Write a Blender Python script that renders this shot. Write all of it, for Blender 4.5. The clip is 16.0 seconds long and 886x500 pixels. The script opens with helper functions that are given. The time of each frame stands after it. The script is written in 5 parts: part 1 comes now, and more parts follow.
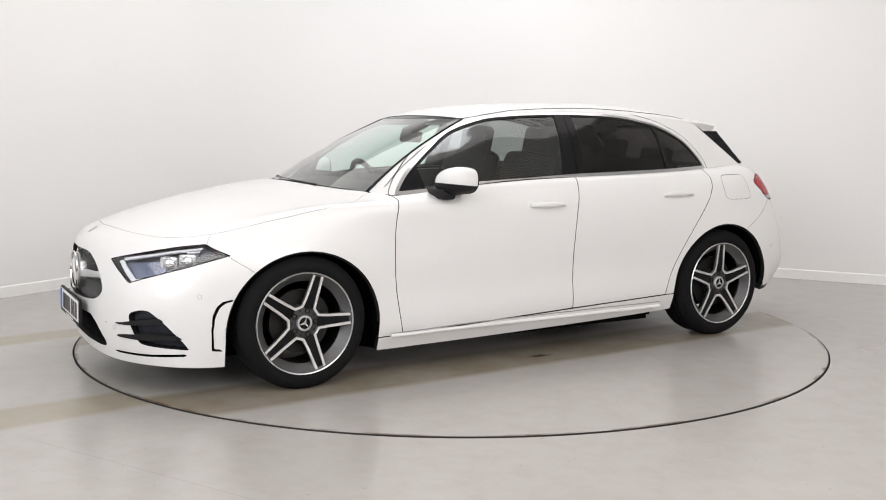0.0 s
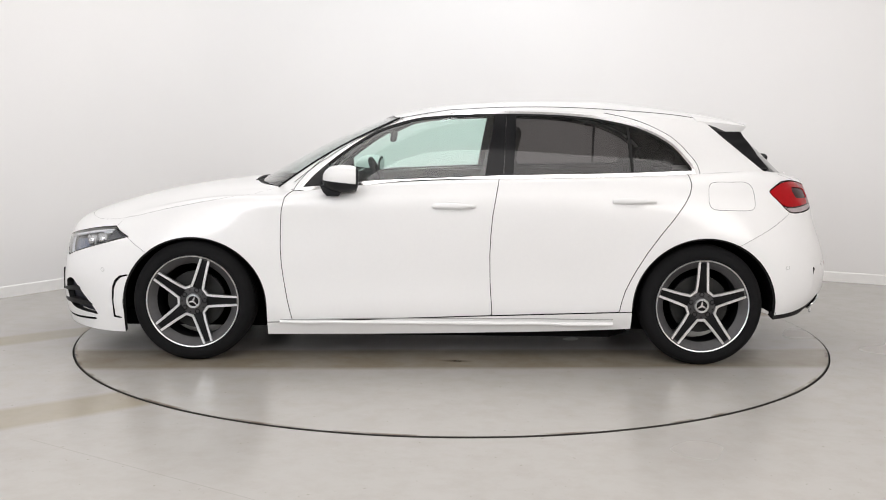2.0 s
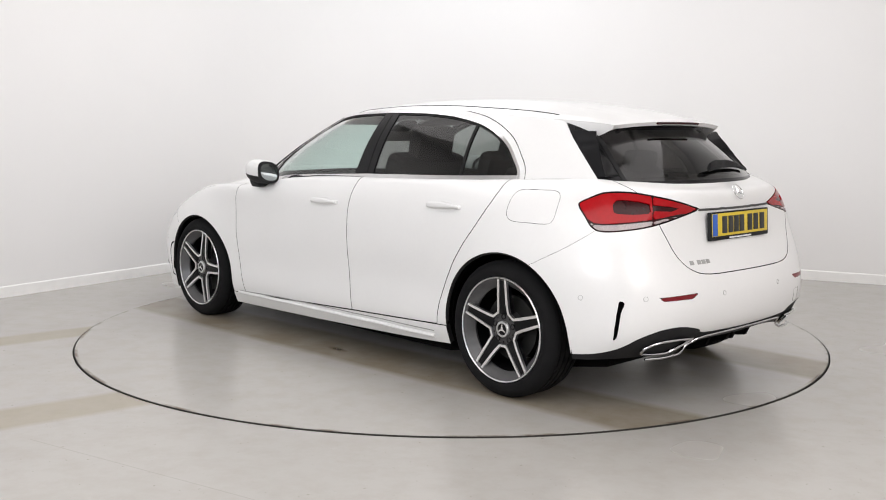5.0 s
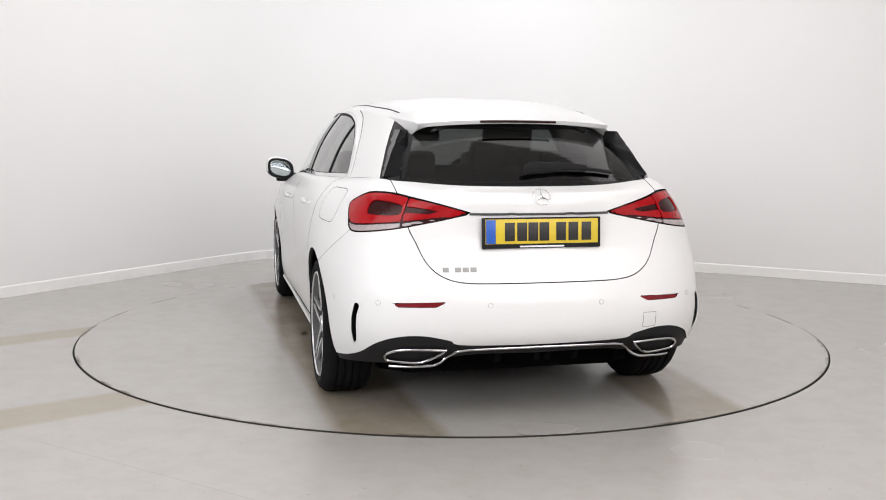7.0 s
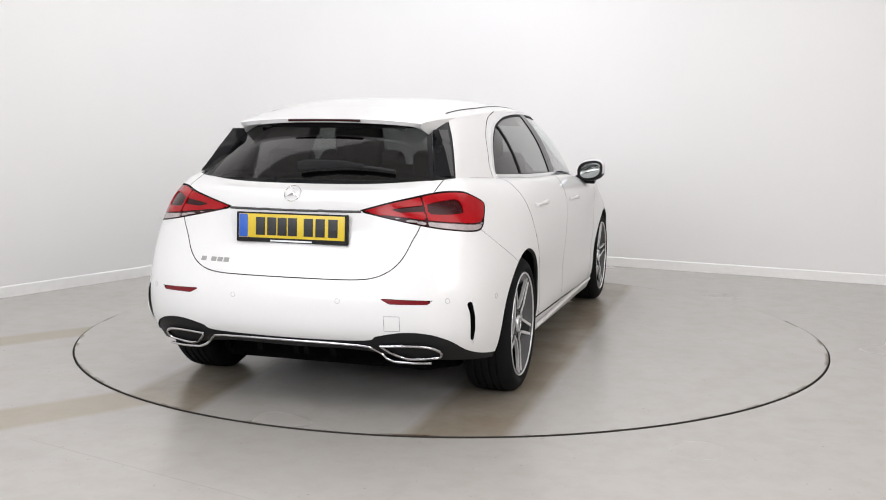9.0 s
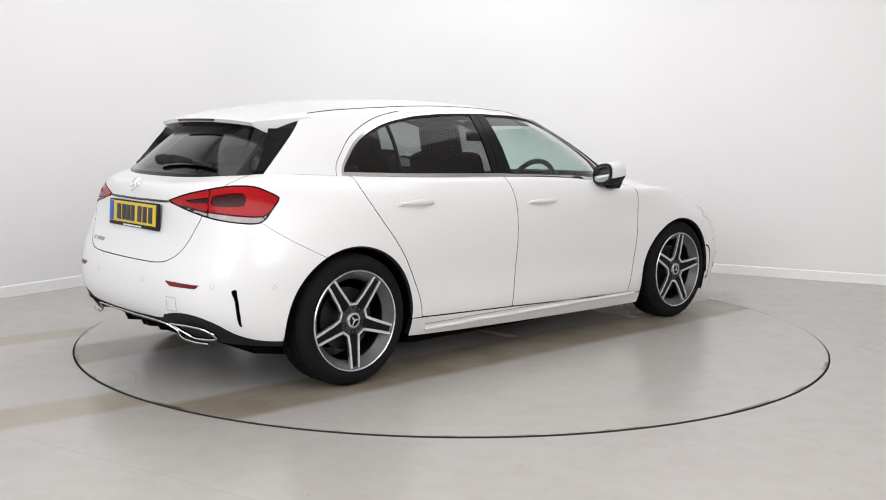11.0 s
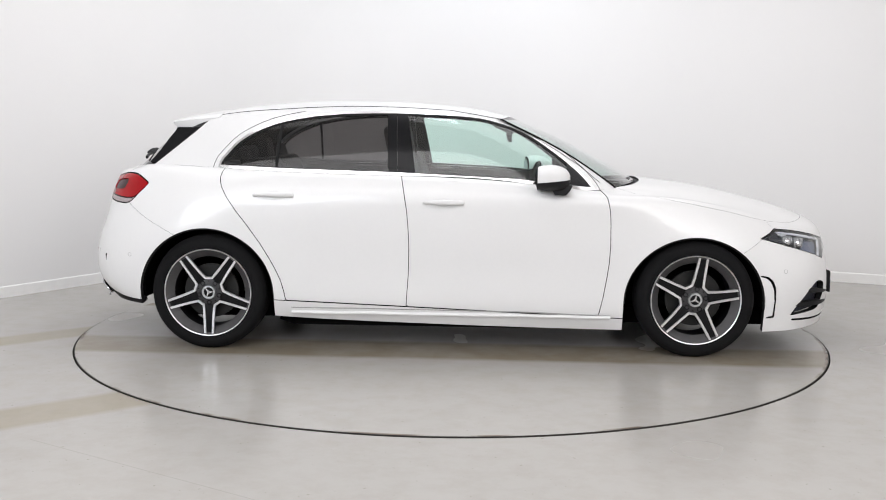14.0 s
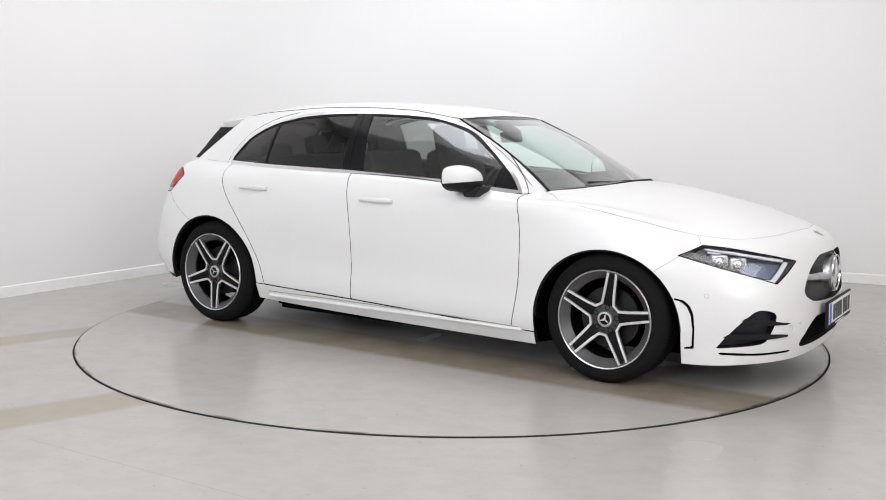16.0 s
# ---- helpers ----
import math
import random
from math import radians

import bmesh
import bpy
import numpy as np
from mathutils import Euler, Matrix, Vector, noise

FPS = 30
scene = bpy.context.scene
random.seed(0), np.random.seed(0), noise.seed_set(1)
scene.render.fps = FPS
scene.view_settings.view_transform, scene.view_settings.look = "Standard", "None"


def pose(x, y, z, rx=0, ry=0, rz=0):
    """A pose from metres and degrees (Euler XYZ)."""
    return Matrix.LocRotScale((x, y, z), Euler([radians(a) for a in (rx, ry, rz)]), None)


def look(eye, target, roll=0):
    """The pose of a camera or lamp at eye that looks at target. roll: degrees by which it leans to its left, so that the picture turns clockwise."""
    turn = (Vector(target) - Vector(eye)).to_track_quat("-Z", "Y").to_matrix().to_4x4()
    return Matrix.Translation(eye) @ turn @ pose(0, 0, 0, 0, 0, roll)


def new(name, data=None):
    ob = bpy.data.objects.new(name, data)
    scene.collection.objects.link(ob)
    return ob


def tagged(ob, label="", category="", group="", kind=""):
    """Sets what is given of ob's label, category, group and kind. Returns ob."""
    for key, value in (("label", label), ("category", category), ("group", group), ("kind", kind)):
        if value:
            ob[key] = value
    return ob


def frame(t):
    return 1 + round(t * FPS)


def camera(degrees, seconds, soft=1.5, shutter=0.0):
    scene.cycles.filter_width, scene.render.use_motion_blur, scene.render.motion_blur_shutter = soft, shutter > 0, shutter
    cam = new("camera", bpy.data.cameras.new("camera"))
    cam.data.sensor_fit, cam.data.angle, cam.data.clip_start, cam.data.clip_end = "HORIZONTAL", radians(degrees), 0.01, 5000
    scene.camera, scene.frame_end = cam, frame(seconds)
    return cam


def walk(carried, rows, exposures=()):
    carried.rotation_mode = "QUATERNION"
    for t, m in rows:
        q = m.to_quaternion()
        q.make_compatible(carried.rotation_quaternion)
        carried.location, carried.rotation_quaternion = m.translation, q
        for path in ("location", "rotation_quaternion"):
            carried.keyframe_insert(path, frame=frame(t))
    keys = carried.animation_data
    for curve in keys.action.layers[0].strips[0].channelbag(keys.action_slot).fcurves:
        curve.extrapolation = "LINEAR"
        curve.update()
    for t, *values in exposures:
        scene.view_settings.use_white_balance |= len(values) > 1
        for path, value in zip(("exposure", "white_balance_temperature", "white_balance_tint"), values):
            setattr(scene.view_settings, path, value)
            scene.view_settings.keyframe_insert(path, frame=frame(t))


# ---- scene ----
# ---- camera ----
cam = camera(48.40, 16.0, soft=1.0)
CAM_POSE = pose(0, -6.1893, 1.2672, 90 - 7.1408, 0, 0.4838) @ pose(0, 0, 0, 0, 0, 0.4636)
walk(cam, [(0.0, CAM_POSE), (16.0, CAM_POSE)], [(0.0, -0.02, 6590, 12), (8.0, -0.02, 6480, 12.5), (16.0, -0.02, 6380, 12)])

# the turntable turns clockwise seen from above, at a steady rate
TURN_START, TURN_RATE = 210.3726, -15.1931
TABLE_R = 2.255

# ---- world and light ----
world = bpy.data.worlds.new("world")
scene.world = world
world.use_nodes = True
world.node_tree.nodes["Background"].inputs[0].default_value = (0.9, 0.95, 1.0, 1)
world.node_tree.nodes["Background"].inputs[1].default_value = 0.15


def area_lamp(name, x, y, z, sx, sy, watts, target, colour):
    d = bpy.data.lights.new(name, "AREA")
    d.shape, d.size, d.size_y, d.energy, d.color = "RECTANGLE", sx, sy, watts, colour
    ob = new(name, d)
    ob.matrix_world = look((x, y, z), target)
    return ob


CEIL = 4.2
LAMP = (1.0, 0.98, 0.97)
# two unseen luminous ceiling panels, a plain stretch between them to keep glass dark, and a brighter strip
area_lamp("stage_panel_light", 0.0, 0.6, CEIL - 0.10, 6.6, 3.4, 80, (0.0, 0.61, 0), LAMP)
area_lamp("front_panel_light", 0.1, -5.3, CEIL - 0.10, 11.0, 3.4, 245, (0.1, -5.29, 0), LAMP)
area_lamp("stage_strip_light", -0.1, 1.3, CEIL - 0.16, 0.7, 4.0, 42, (-0.1, 1.31, 0), (0.90, 0.96, 1.0))
# unseen fill lamps added behind the camera to brighten the car's sides and walls
area_lamp("screen_light_left", -2.95, -8.35, 3.0, 5.8, 1.9, 275, (-0.5, 0.0, 1.2), (0.90, 0.95, 1.0))
area_lamp("screen_light_right", 3.15, -8.35, 3.0, 5.8, 1.9, 225, (0.5, 0.0, 1.2), (1.0, 0.97, 0.94))


# ---- materials ----
def nodes_of(name):
    m = bpy.data.materials.new(name)
    m.use_nodes = True
    t = m.node_tree
    return m, t, t.nodes["Principled BSDF"]


def noise_node(t, scale, detail=4, rough=0.5, coord="Object", stretch=None):
    c = t.nodes.new("ShaderNodeTexCoord")
    n = t.nodes.new("ShaderNodeTexNoise")
    n.inputs["Scale"].default_value, n.inputs["Detail"].default_value = scale, detail
    n.inputs["Roughness"].default_value = rough
    src = c.outputs[coord]
    if stretch:
        mp = t.nodes.new("ShaderNodeMapping")
        mp.inputs["Scale"].default_value = stretch
        t.links.new(src, mp.inputs["Vector"])
        src = mp.outputs[0]
    t.links.new(src, n.inputs["Vector"])
    return n


def ramp_node(t, src, stops):
    r = t.nodes.new("ShaderNodeValToRGB")
    while len(r.color_ramp.elements) < len(stops):
        r.color_ramp.elements.new(0.5)
    for e, (p, c) in zip(r.color_ramp.elements, stops):
        e.position = p
        e.color = (*c, 1) if len(c) == 3 else c
    t.links.new(src, r.inputs[0])
    return r


def grey(v):
    return (v, v, v)


def simple(name, colour, rough=0.4, metal=0.0, coat=0.0, vary=0.06, scale=40.0, bump=0.0, rough_vary=0.08, spec=0.5):
    """A surface with slight two-scale variation of colour and gloss."""
    m, t, b = nodes_of(name)
    n1 = noise_node(t, scale, 5)
    n2 = noise_node(t, scale * 0.08, 3)
    mix = t.nodes.new("ShaderNodeMath")
    mix.operation = "MULTIPLY_ADD"
    t.links.new(n1.outputs[0], mix.inputs[0])
    mix.inputs[1].default_value = 0.5
    half = t.nodes.new("ShaderNodeMath")
    half.operation = "MULTIPLY"
    half.inputs[1].default_value = 0.5
    t.links.new(n2.outputs[0], half.inputs[0])
    t.links.new(half.outputs[0], mix.inputs[2])
    lo = tuple(max(0, c * (1 - vary)) for c in colour)
    hi = tuple(min(1, c * (1 + vary)) for c in colour)
    r = ramp_node(t, mix.outputs[0], [(0.3, lo), (0.7, hi)])
    t.links.new(r.outputs[0], b.inputs["Base Color"])
    rr = ramp_node(t, mix.outputs[0], [(0.3, grey(max(0.02, rough - rough_vary * rough))), (0.7, grey(min(1, rough + rough_vary)))])
    t.links.new(rr.outputs[0], b.inputs["Roughness"])
    b.inputs["Metallic"].default_value = metal
    b.inputs["Coat Weight"].default_value = coat
    b.inputs["Coat Roughness"].default_value = 0.03
    b.inputs["Specular IOR Level"].default_value = spec
    if bump:
        bn = t.nodes.new("ShaderNodeBump")
        bn.inputs["Strength"].default_value, bn.inputs["Distance"].default_value = bump, 0.002
        t.links.new(n1.outputs[0], bn.inputs["Height"])
        t.links.new(bn.outputs[0], b.inputs["Normal"])
    return m


def glass_pane(name, tint, gloss=1.0, base=0.04):
    """A thin pane: tinted see-through with a clear gloss on top."""
    m = bpy.data.materials.new(name)
    m.use_nodes = True
    t = m.node_tree
    t.nodes.clear()
    out = t.nodes.new("ShaderNodeOutputMaterial")
    tr = t.nodes.new("ShaderNodeBsdfTransparent")
    tr.inputs[0].default_value = (*tint, 1)
    gl = t.nodes.new("ShaderNodeBsdfGlossy")
    gl.inputs["Color"].default_value = (gloss, gloss, gloss, 1)
    gl.inputs["Roughness"].default_value = 0.02
    n = noise_node(t, 3.0, 3)
    rr = ramp_node(t, n.outputs[0], [(0.35, grey(0.025)), (0.7, grey(0.05))])
    t.links.new(rr.outputs[0], gl.inputs["Roughness"])
    # gloss rises towards grazing angles; both faces of the pane reflect: 2R / (1 + R)
    lw = t.nodes.new("ShaderNodeLayerWeight")
    lw.inputs[0].default_value = 0.5
    last = lw.outputs["Facing"]

    def step(op, a, b):
        n2 = t.nodes.new("ShaderNodeMath")
        n2.operation = op
        for k, v in enumerate((a, b)):
            if isinstance(v, (int, float)):
                n2.inputs[k].default_value = v
            else:
                t.links.new(v, n2.inputs[k])
        return n2.outputs[0]

    refl = step("ADD", step("MULTIPLY", step("POWER", last, 5.0), 1 - base), base)
    refl = step("DIVIDE", step("MULTIPLY", refl, 2.0), step("ADD", refl, 1.0))
    mix = t.nodes.new("ShaderNodeMixShader")
    t.links.new(refl, mix.inputs[0])
    t.links.new(tr.outputs[0], mix.inputs[1])
    t.links.new(gl.outputs[0], mix.inputs[2])
    t.links.new(mix.outputs[0], out.inputs[0])
    return m


WHITE = simple("white_car_paint", (0.725, 0.725, 0.72), 0.36, coat=0.5, vary=0.012, scale=60, rough_vary=0.03)
BLACK_GLOSS = simple("gloss_black", (0.008, 0.008, 0.009), 0.14, spec=0.2, vary=0.1, scale=30)
BLACK_PLASTIC = simple("black_plastic", (0.012, 0.012, 0.013), 0.55, spec=0.22, vary=0.2, scale=300, bump=0.2)
# near-black: puts the shade of recesses and the car's underside into the colour
DARK_VOID = simple("dark_cavity", (0.004, 0.004, 0.004), 0.9, spec=0.05, vary=0.2, scale=20)
# rubber seals; also gives panel rims the shade of the joints
SEAL_SHADE = simple("black_seal_and_joint_shade", (0.009, 0.009, 0.009), 0.65, spec=0.2, vary=0.2, scale=60)
CHROME = simple("polished_chrome", (0.82, 0.82, 0.83), 0.10, metal=1.0, vary=0.04, scale=20)
# darker copy of the chrome: dimmer reflections put into the colour
DARK_CHROME = simple("shaded_chrome", (0.50, 0.50, 0.51), 0.16, metal=1.0, vary=0.05, scale=20)
SATIN = simple("satin_silver", (0.62, 0.63, 0.64), 0.28, metal=1.0, vary=0.05, scale=60)
RUBBER = simple("tyre_rubber", (0.008, 0.008, 0.0085), 0.85, spec=0.12, vary=0.25, scale=90, bump=0.3)
MACHINED = simple("machined_alloy", (0.80, 0.80, 0.805), 0.30, metal=1.0, vary=0.06, scale=150)
GREY_ALLOY = simple("dark_grey_alloy", (0.012, 0.012, 0.013), 0.33, spec=0.3, vary=0.12, scale=50)
SPOKE_BLACK = simple("spoke_black", (0.006, 0.006, 0.0065), 0.5, spec=0.12, vary=0.12, scale=50)
HUB_GREY = simple("hub_grey", (0.035, 0.034, 0.035), 0.4, metal=0.3, vary=0.15, scale=40)
BARREL = simple("rim_barrel_grey", (0.085, 0.084, 0.086), 0.36, metal=0.4, vary=0.15, scale=40)
IRON = simple("brake_disc_iron", (0.014, 0.014, 0.013), 0.5, metal=0.4, vary=0.2, scale=120)
GLASS_CLEAR = glass_pane("green_tinted_glass", (0.81, 0.95, 0.905))
# gloss raised above the other panes to make the windscreen look paler
WINDSCREEN = glass_pane("glossier_windscreen_glass", (0.84, 0.95, 0.92), base=0.07)
GLASS_DARK = glass_pane("privacy_glass", (0.30, 0.29, 0.29), 0.8, 0.03)
GLASS_REAR = glass_pane("dark_rear_glass", (0.095, 0.092, 0.092), 0.8, 0.03)
INTERIOR = simple("black_upholstery", (0.016, 0.015, 0.015), 0.8, spec=0.2, vary=0.15, scale=20)
HEADLINER = simple("grey_headliner", (0.30, 0.295, 0.28), 0.9, vary=0.06, scale=250, bump=0.2)


# ---- building helpers ----
def mesh_object(name, verts, faces, material, parent=None, label="", smooth=False, normals=None):
    me = bpy.data.meshes.new(name)
    me.from_pydata([tuple(map(float, v)) for v in verts], [], [tuple(map(int, f)) for f in faces])
    me.materials.append(material)
    if smooth or normals is not None:
        me.polygons.foreach_set("use_smooth", [True] * len(me.polygons))
    me.update()
    if normals is not None:
        me.normals_split_custom_set_from_vertices([tuple(map(float, n)) for n in normals])
    ob = new(name, me)
    if parent is not None:
        ob.parent = parent
    if label:
        tagged(ob, label=label)
    return ob


def part(name, bm, material, parent, label="", smooth=True, angle=35):
    """Link a bmesh as one mesh object under a thing or a part."""
    me = bpy.data.meshes.new(name)
    bmesh.ops.recalc_face_normals(bm, faces=bm.faces[:])
    if smooth:
        for f in bm.faces:
            f.smooth = True
        lim = radians(angle)
        for e in bm.edges:
            if len(e.link_faces) == 2 and e.calc_face_angle(0.0) > lim:
                e.smooth = False
    bm.to_mesh(me)
    bm.free()
    me.materials.append(material)
    ob = new(name, me)
    if parent is not None:
        ob.parent = parent
    if label:
        tagged(ob, label=label)
    return ob


def thing(name, m, label, category, group="", kind=""):
    ob = new(name)
    ob.empty_display_size = 0.1
    ob.matrix_world = m
    return tagged(ob, label, category, group, kind)


def box(sx, sy, sz, m=None, bevel=0.0, seg=2):
    bm = bmesh.new()
    bmesh.ops.create_cube(bm, size=1.0)
    for v in bm.verts:
        v.co = Vector((v.co.x * sx, v.co.y * sy, v.co.z * sz))
    if bevel:
        bmesh.ops.bevel(bm, geom=bm.edges[:], offset=bevel, segments=seg, affect="EDGES", profile=0.6)
    if m is not None:
        bm.transform(m)
    return bm


def join(*bms):
    out = bmesh.new()
    for b in bms:
        me = bpy.data.meshes.new("tmp")
        b.to_mesh(me)
        b.free()
        out.from_mesh(me)
        bpy.data.meshes.remove(me)
    return out


def lathe(profile, seg=64, axis="Y", closed=False):
    """Turn a profile of (radius, along) about the axis."""
    bm = bmesh.new()
    rings = []
    for k in range(seg):
        a = 2 * math.pi * k / seg
        c, s = math.cos(a), math.sin(a)
        rings.append([bm.verts.new((r * c, h, r * s) if axis == "Y" else (r * c, r * s, h)) for r, h in profile])
    n = len(profile)
    for k in range(seg):
        a, b = rings[k], rings[(k + 1) % seg]
        for i in range(n if closed else n - 1):
            j = (i + 1) % n
            bm.faces.new((a[i], a[j], b[j], b[i]))
    return bm


def prism(outline, h0, h1, axis="Y", bevel=0.0):
    """Extrude an outline of (a, b) along the axis: Y -> (a, h, b), Z -> (a, b, h), X -> (h, a, b)."""
    bm = bmesh.new()

    def at(p, h):
        return {"Y": (p[0], h, p[1]), "Z": (p[0], p[1], h), "X": (h, p[0], p[1])}[axis]

    lo = [bm.verts.new(at(p, h0)) for p in outline]
    hi = [bm.verts.new(at(p, h1)) for p in outline]
    n = len(outline)
    bm.faces.new(lo)
    bm.faces.new(hi[::-1])
    for i in range(n):
        bm.faces.new((lo[i], hi[i], hi[(i + 1) % n], lo[(i + 1) % n]))
    if bevel:
        bmesh.ops.recalc_face_normals(bm, faces=bm.faces[:])
        bmesh.ops.bevel(bm, geom=bm.edges[:], offset=bevel, segments=2, affect="EDGES", profile=0.6)
    return bm


def tube(points, radius, seg=10, closed=False, flat=1.0):
    """A round bar along a path."""
    bm = bmesh.new()
    P = [Vector(p) for p in points]
    n = len(P)
    rings = []
    up = Vector((0, 0, 1))
    for i, p in enumerate(P):
        a = P[(i - 1) % n] if closed or i > 0 else p
        b = P[(i + 1) % n] if closed or i < n - 1 else p
        d = (b - a).normalized()
        s = d.cross(up)
        if s.length < 1e-3:
            s = d.cross(Vector((1, 0, 0)))
        s.normalize()
        u = s.cross(d)
        rings.append([bm.verts.new(p + s * radius * math.cos(2 * math.pi * k / seg) + u * radius * flat * math.sin(2 * math.pi * k / seg)) for k in range(seg)])
    for i in range(n if closed else n - 1):
        a, b = rings[i], rings[(i + 1) % n]
        for k in range(seg):
            bm.faces.new((a[k], a[(k + 1) % seg], b[(k + 1) % seg], b[k]))
    if not closed:
        bm.faces.new(rings[0])
        bm.faces.new(rings[-1][::-1])
    return bm


# ---- body surface: levels of plan curves, splined both ways ----
def spline(t, y, q):
    """Natural cubic spline through y (n, ...) at knots t, sampled at q."""
    t, q = np.asarray(t, float), np.asarray(q, float)
    n = len(t)
    h = np.diff(t)
    A = np.eye(n)
    B = np.zeros_like(y, dtype=float)
    for i in range(1, n - 1):
        A[i, i - 1], A[i, i], A[i, i + 1] = h[i - 1], 2 * (h[i - 1] + h[i]), h[i]
        B[i] = 6 * ((y[i + 1] - y[i]) / h[i] - (y[i] - y[i - 1]) / h[i - 1])
    M = np.linalg.solve(A, B.reshape(n, -1)).reshape(B.shape)
    k = np.clip(np.searchsorted(t, q) - 1, 0, n - 2)
    sh = (-1,) + (1,) * (y.ndim - 1)
    a, b, hh = (t[k + 1] - q).reshape(sh), (q - t[k]).reshape(sh), h[k].reshape(sh)
    return (M[k] * a**3 + M[k + 1] * b**3) / (6 * hh) + (y[k] / hh - M[k] * hh / 6) * a + (y[k + 1] / hh - M[k + 1] * hh / 6) * b


def level(*pts):
    return np.array(pts, float)


# stations run from the middle of the nose round the left side to the middle of the tail
BOTTOM = level((2.238, 0, .172), (2.212, .35, .165), (2.112, .60, .158), (1.925, .77, .15), (1.70, .82, .145), (1.36, .84, .145), (.95, .825, .145), (.40, .815, .15),
               (-.30, .815, .165), (-.95, .825, .19), (-1.37, .85, .22), (-1.72, .845, .242), (-1.93, .745, .258), (-2.03, .56, .270), (-2.08, .33, .30), (-2.09, 0, .30))
SILL = level((2.268, 0, .30), (2.238, .35, .30), (2.135, .62, .29), (1.945, .782, .29), (1.70, .850, .28), (1.36, .87, .28), (.95, .862, .25), (.40, .857, .25),
             (-.30, .857, .26), (-.95, .862, .29), (-1.37, .868, .32), (-1.72, .868, .33), (-1.98, .765, .34), (-2.10, .58, .36), (-2.15, .33, .37), (-2.165, 0, .37))
LOW = level((2.268, 0, .45), (2.235, .35, .45), (2.14, .62, .45), (1.965, .788, .45), (1.70, .862, .44), (1.36, .888, .45), (.95, .873, .43), (.40, .866, .42),
            (-.30, .866, .43), (-.95, .874, .45), (-1.37, .888, .47), (-1.72, .878, .48), (-2.0, .78, .49), (-2.125, .58, .50), (-2.17, .33, .50), (-2.185, 0, .50))
WAIST = level((2.262, 0, .60), (2.215, .35, .60), (2.11, .60, .59), (1.94, .76, .59), (1.70, .856, .59), (1.36, .895, .62), (.95, .884, .60), (.40, .880, .60),
              (-.30, .880, .60), (-.95, .888, .61), (-1.37, .898, .64), (-1.72, .875, .63), (-1.99, .77, .62), (-2.10, .58, .62), (-2.14, .33, .62), (-2.155, 0, .62))
CREASE = level((2.222, 0, .70), (2.17, .35, .695), (2.05, .57, .69), (1.90, .715, .69), (1.70, .815, .70), (1.36, .868, .76), (.95, .882, .77), (.40, .888, .77),
               (-.30, .888, .77), (-.95, .89, .78), (-1.37, .88, .80), (-1.72, .84, .79), (-1.95, .745, .78), (-2.048, .58, .76), (-2.08, .33, .75), (-2.092, 0, .75))
SHOULDER = level((2.12, 0, .758), (2.075, .33, .752), (1.97, .52, .745), (1.84, .66, .745), (1.68, .755, .77), (1.36, .82, .85), (.95, .858, .89), (.40, .87, .90),
                 (-.30, .868, .915), (-.95, .86, .93), (-1.37, .835, .94), (-1.72, .775, .935), (-1.90, .70, .93), (-2.0, .56, .93), (-2.055, .33, .925), (-2.078, 0, .92))
BONNET_1 = level((1.80, 0, .855), (1.77, .28, .85), (1.70, .46, .84), (1.60, .58, .84), (1.50, .67, .845), (1.25, .757, .883), (.93, .818, .900), (.40, .848, .933),
                 (-.30, .848, .954), (-.95, .835, .973), (-1.37, .79, .990), (-1.70, .725, 1.0), (-1.86, .665, .99), (-1.965, .53, .985), (-2.04, .33, .98), (-2.065, 0, .975))
BONNET_2 = level((1.45, 0, .925), (1.43, .25, .92), (1.39, .42, .913), (1.32, .53, .908), (1.24, .61, .905), (1.07, .69, .913), (.88, .767, .910), (.40, .828, .952),
                 (-.30, .828, .980), (-.95, .812, .997), (-1.34, .755, 1.013), (-1.66, .695, 1.027), (-1.81, .645, 1.018), (-1.915, .50, 1.01), (-1.985, .33, 1.0), (-2.01, 0, .998))
BASE = level((1.10, 0, .965), (1.09, .25, .96), (1.055, .43, .953), (1.0, .56, .945), (.94, .64, .934), (.87, .69, .922), (.775, .742, .916), (.38, .80, .961),
             (-.30, .805, .993), (-.95, .785, 1.008), (-1.32, .728, 1.022), (-1.62, .672, 1.036), (-1.76, .63, 1.037), (-1.87, .48, 1.025), (-1.94, .30, 1.015), (-1.965, 0, 1.012))
GLASS_MID = level((.735, 0, 1.165), (.725, .23, 1.16), (.70, .40, 1.15), (.66, .52, 1.138), (.62, .585, 1.128), (.575, .63, 1.118), (.50, .668, 1.12), (.25, .715, 1.163),
                  (-.30, .728, 1.185), (-.92, .708, 1.185), (-1.24, .665, 1.18), (-1.48, .61, 1.175), (-1.60, .575, 1.168), (-1.72, .45, 1.16), (-1.80, .28, 1.155), (-1.83, 0, 1.155))
EAVES = level((.34, 0, 1.332), (.33, .21, 1.329), (.31, .37, 1.322), (.28, .47, 1.315), (.24, .52, 1.313), (.18, .555, 1.318), (.08, .58, 1.332), (-.05, .595, 1.347),
              (-.38, .605, 1.36), (-.85, .59, 1.348), (-1.12, .57, 1.33), (-1.34, .54, 1.312), (-1.46, .50, 1.30), (-1.57, .40, 1.293), (-1.63, .25, 1.293), (-1.65, 0, 1.293))
ROOF_LINE = ((.34, 1.332), (.15, 1.371), (-.05, 1.396), (-.30, 1.412), (-.65, 1.420), (-1.0, 1.409), (-1.30, 1.377), (-1.50, 1.340), (-1.65, 1.293))


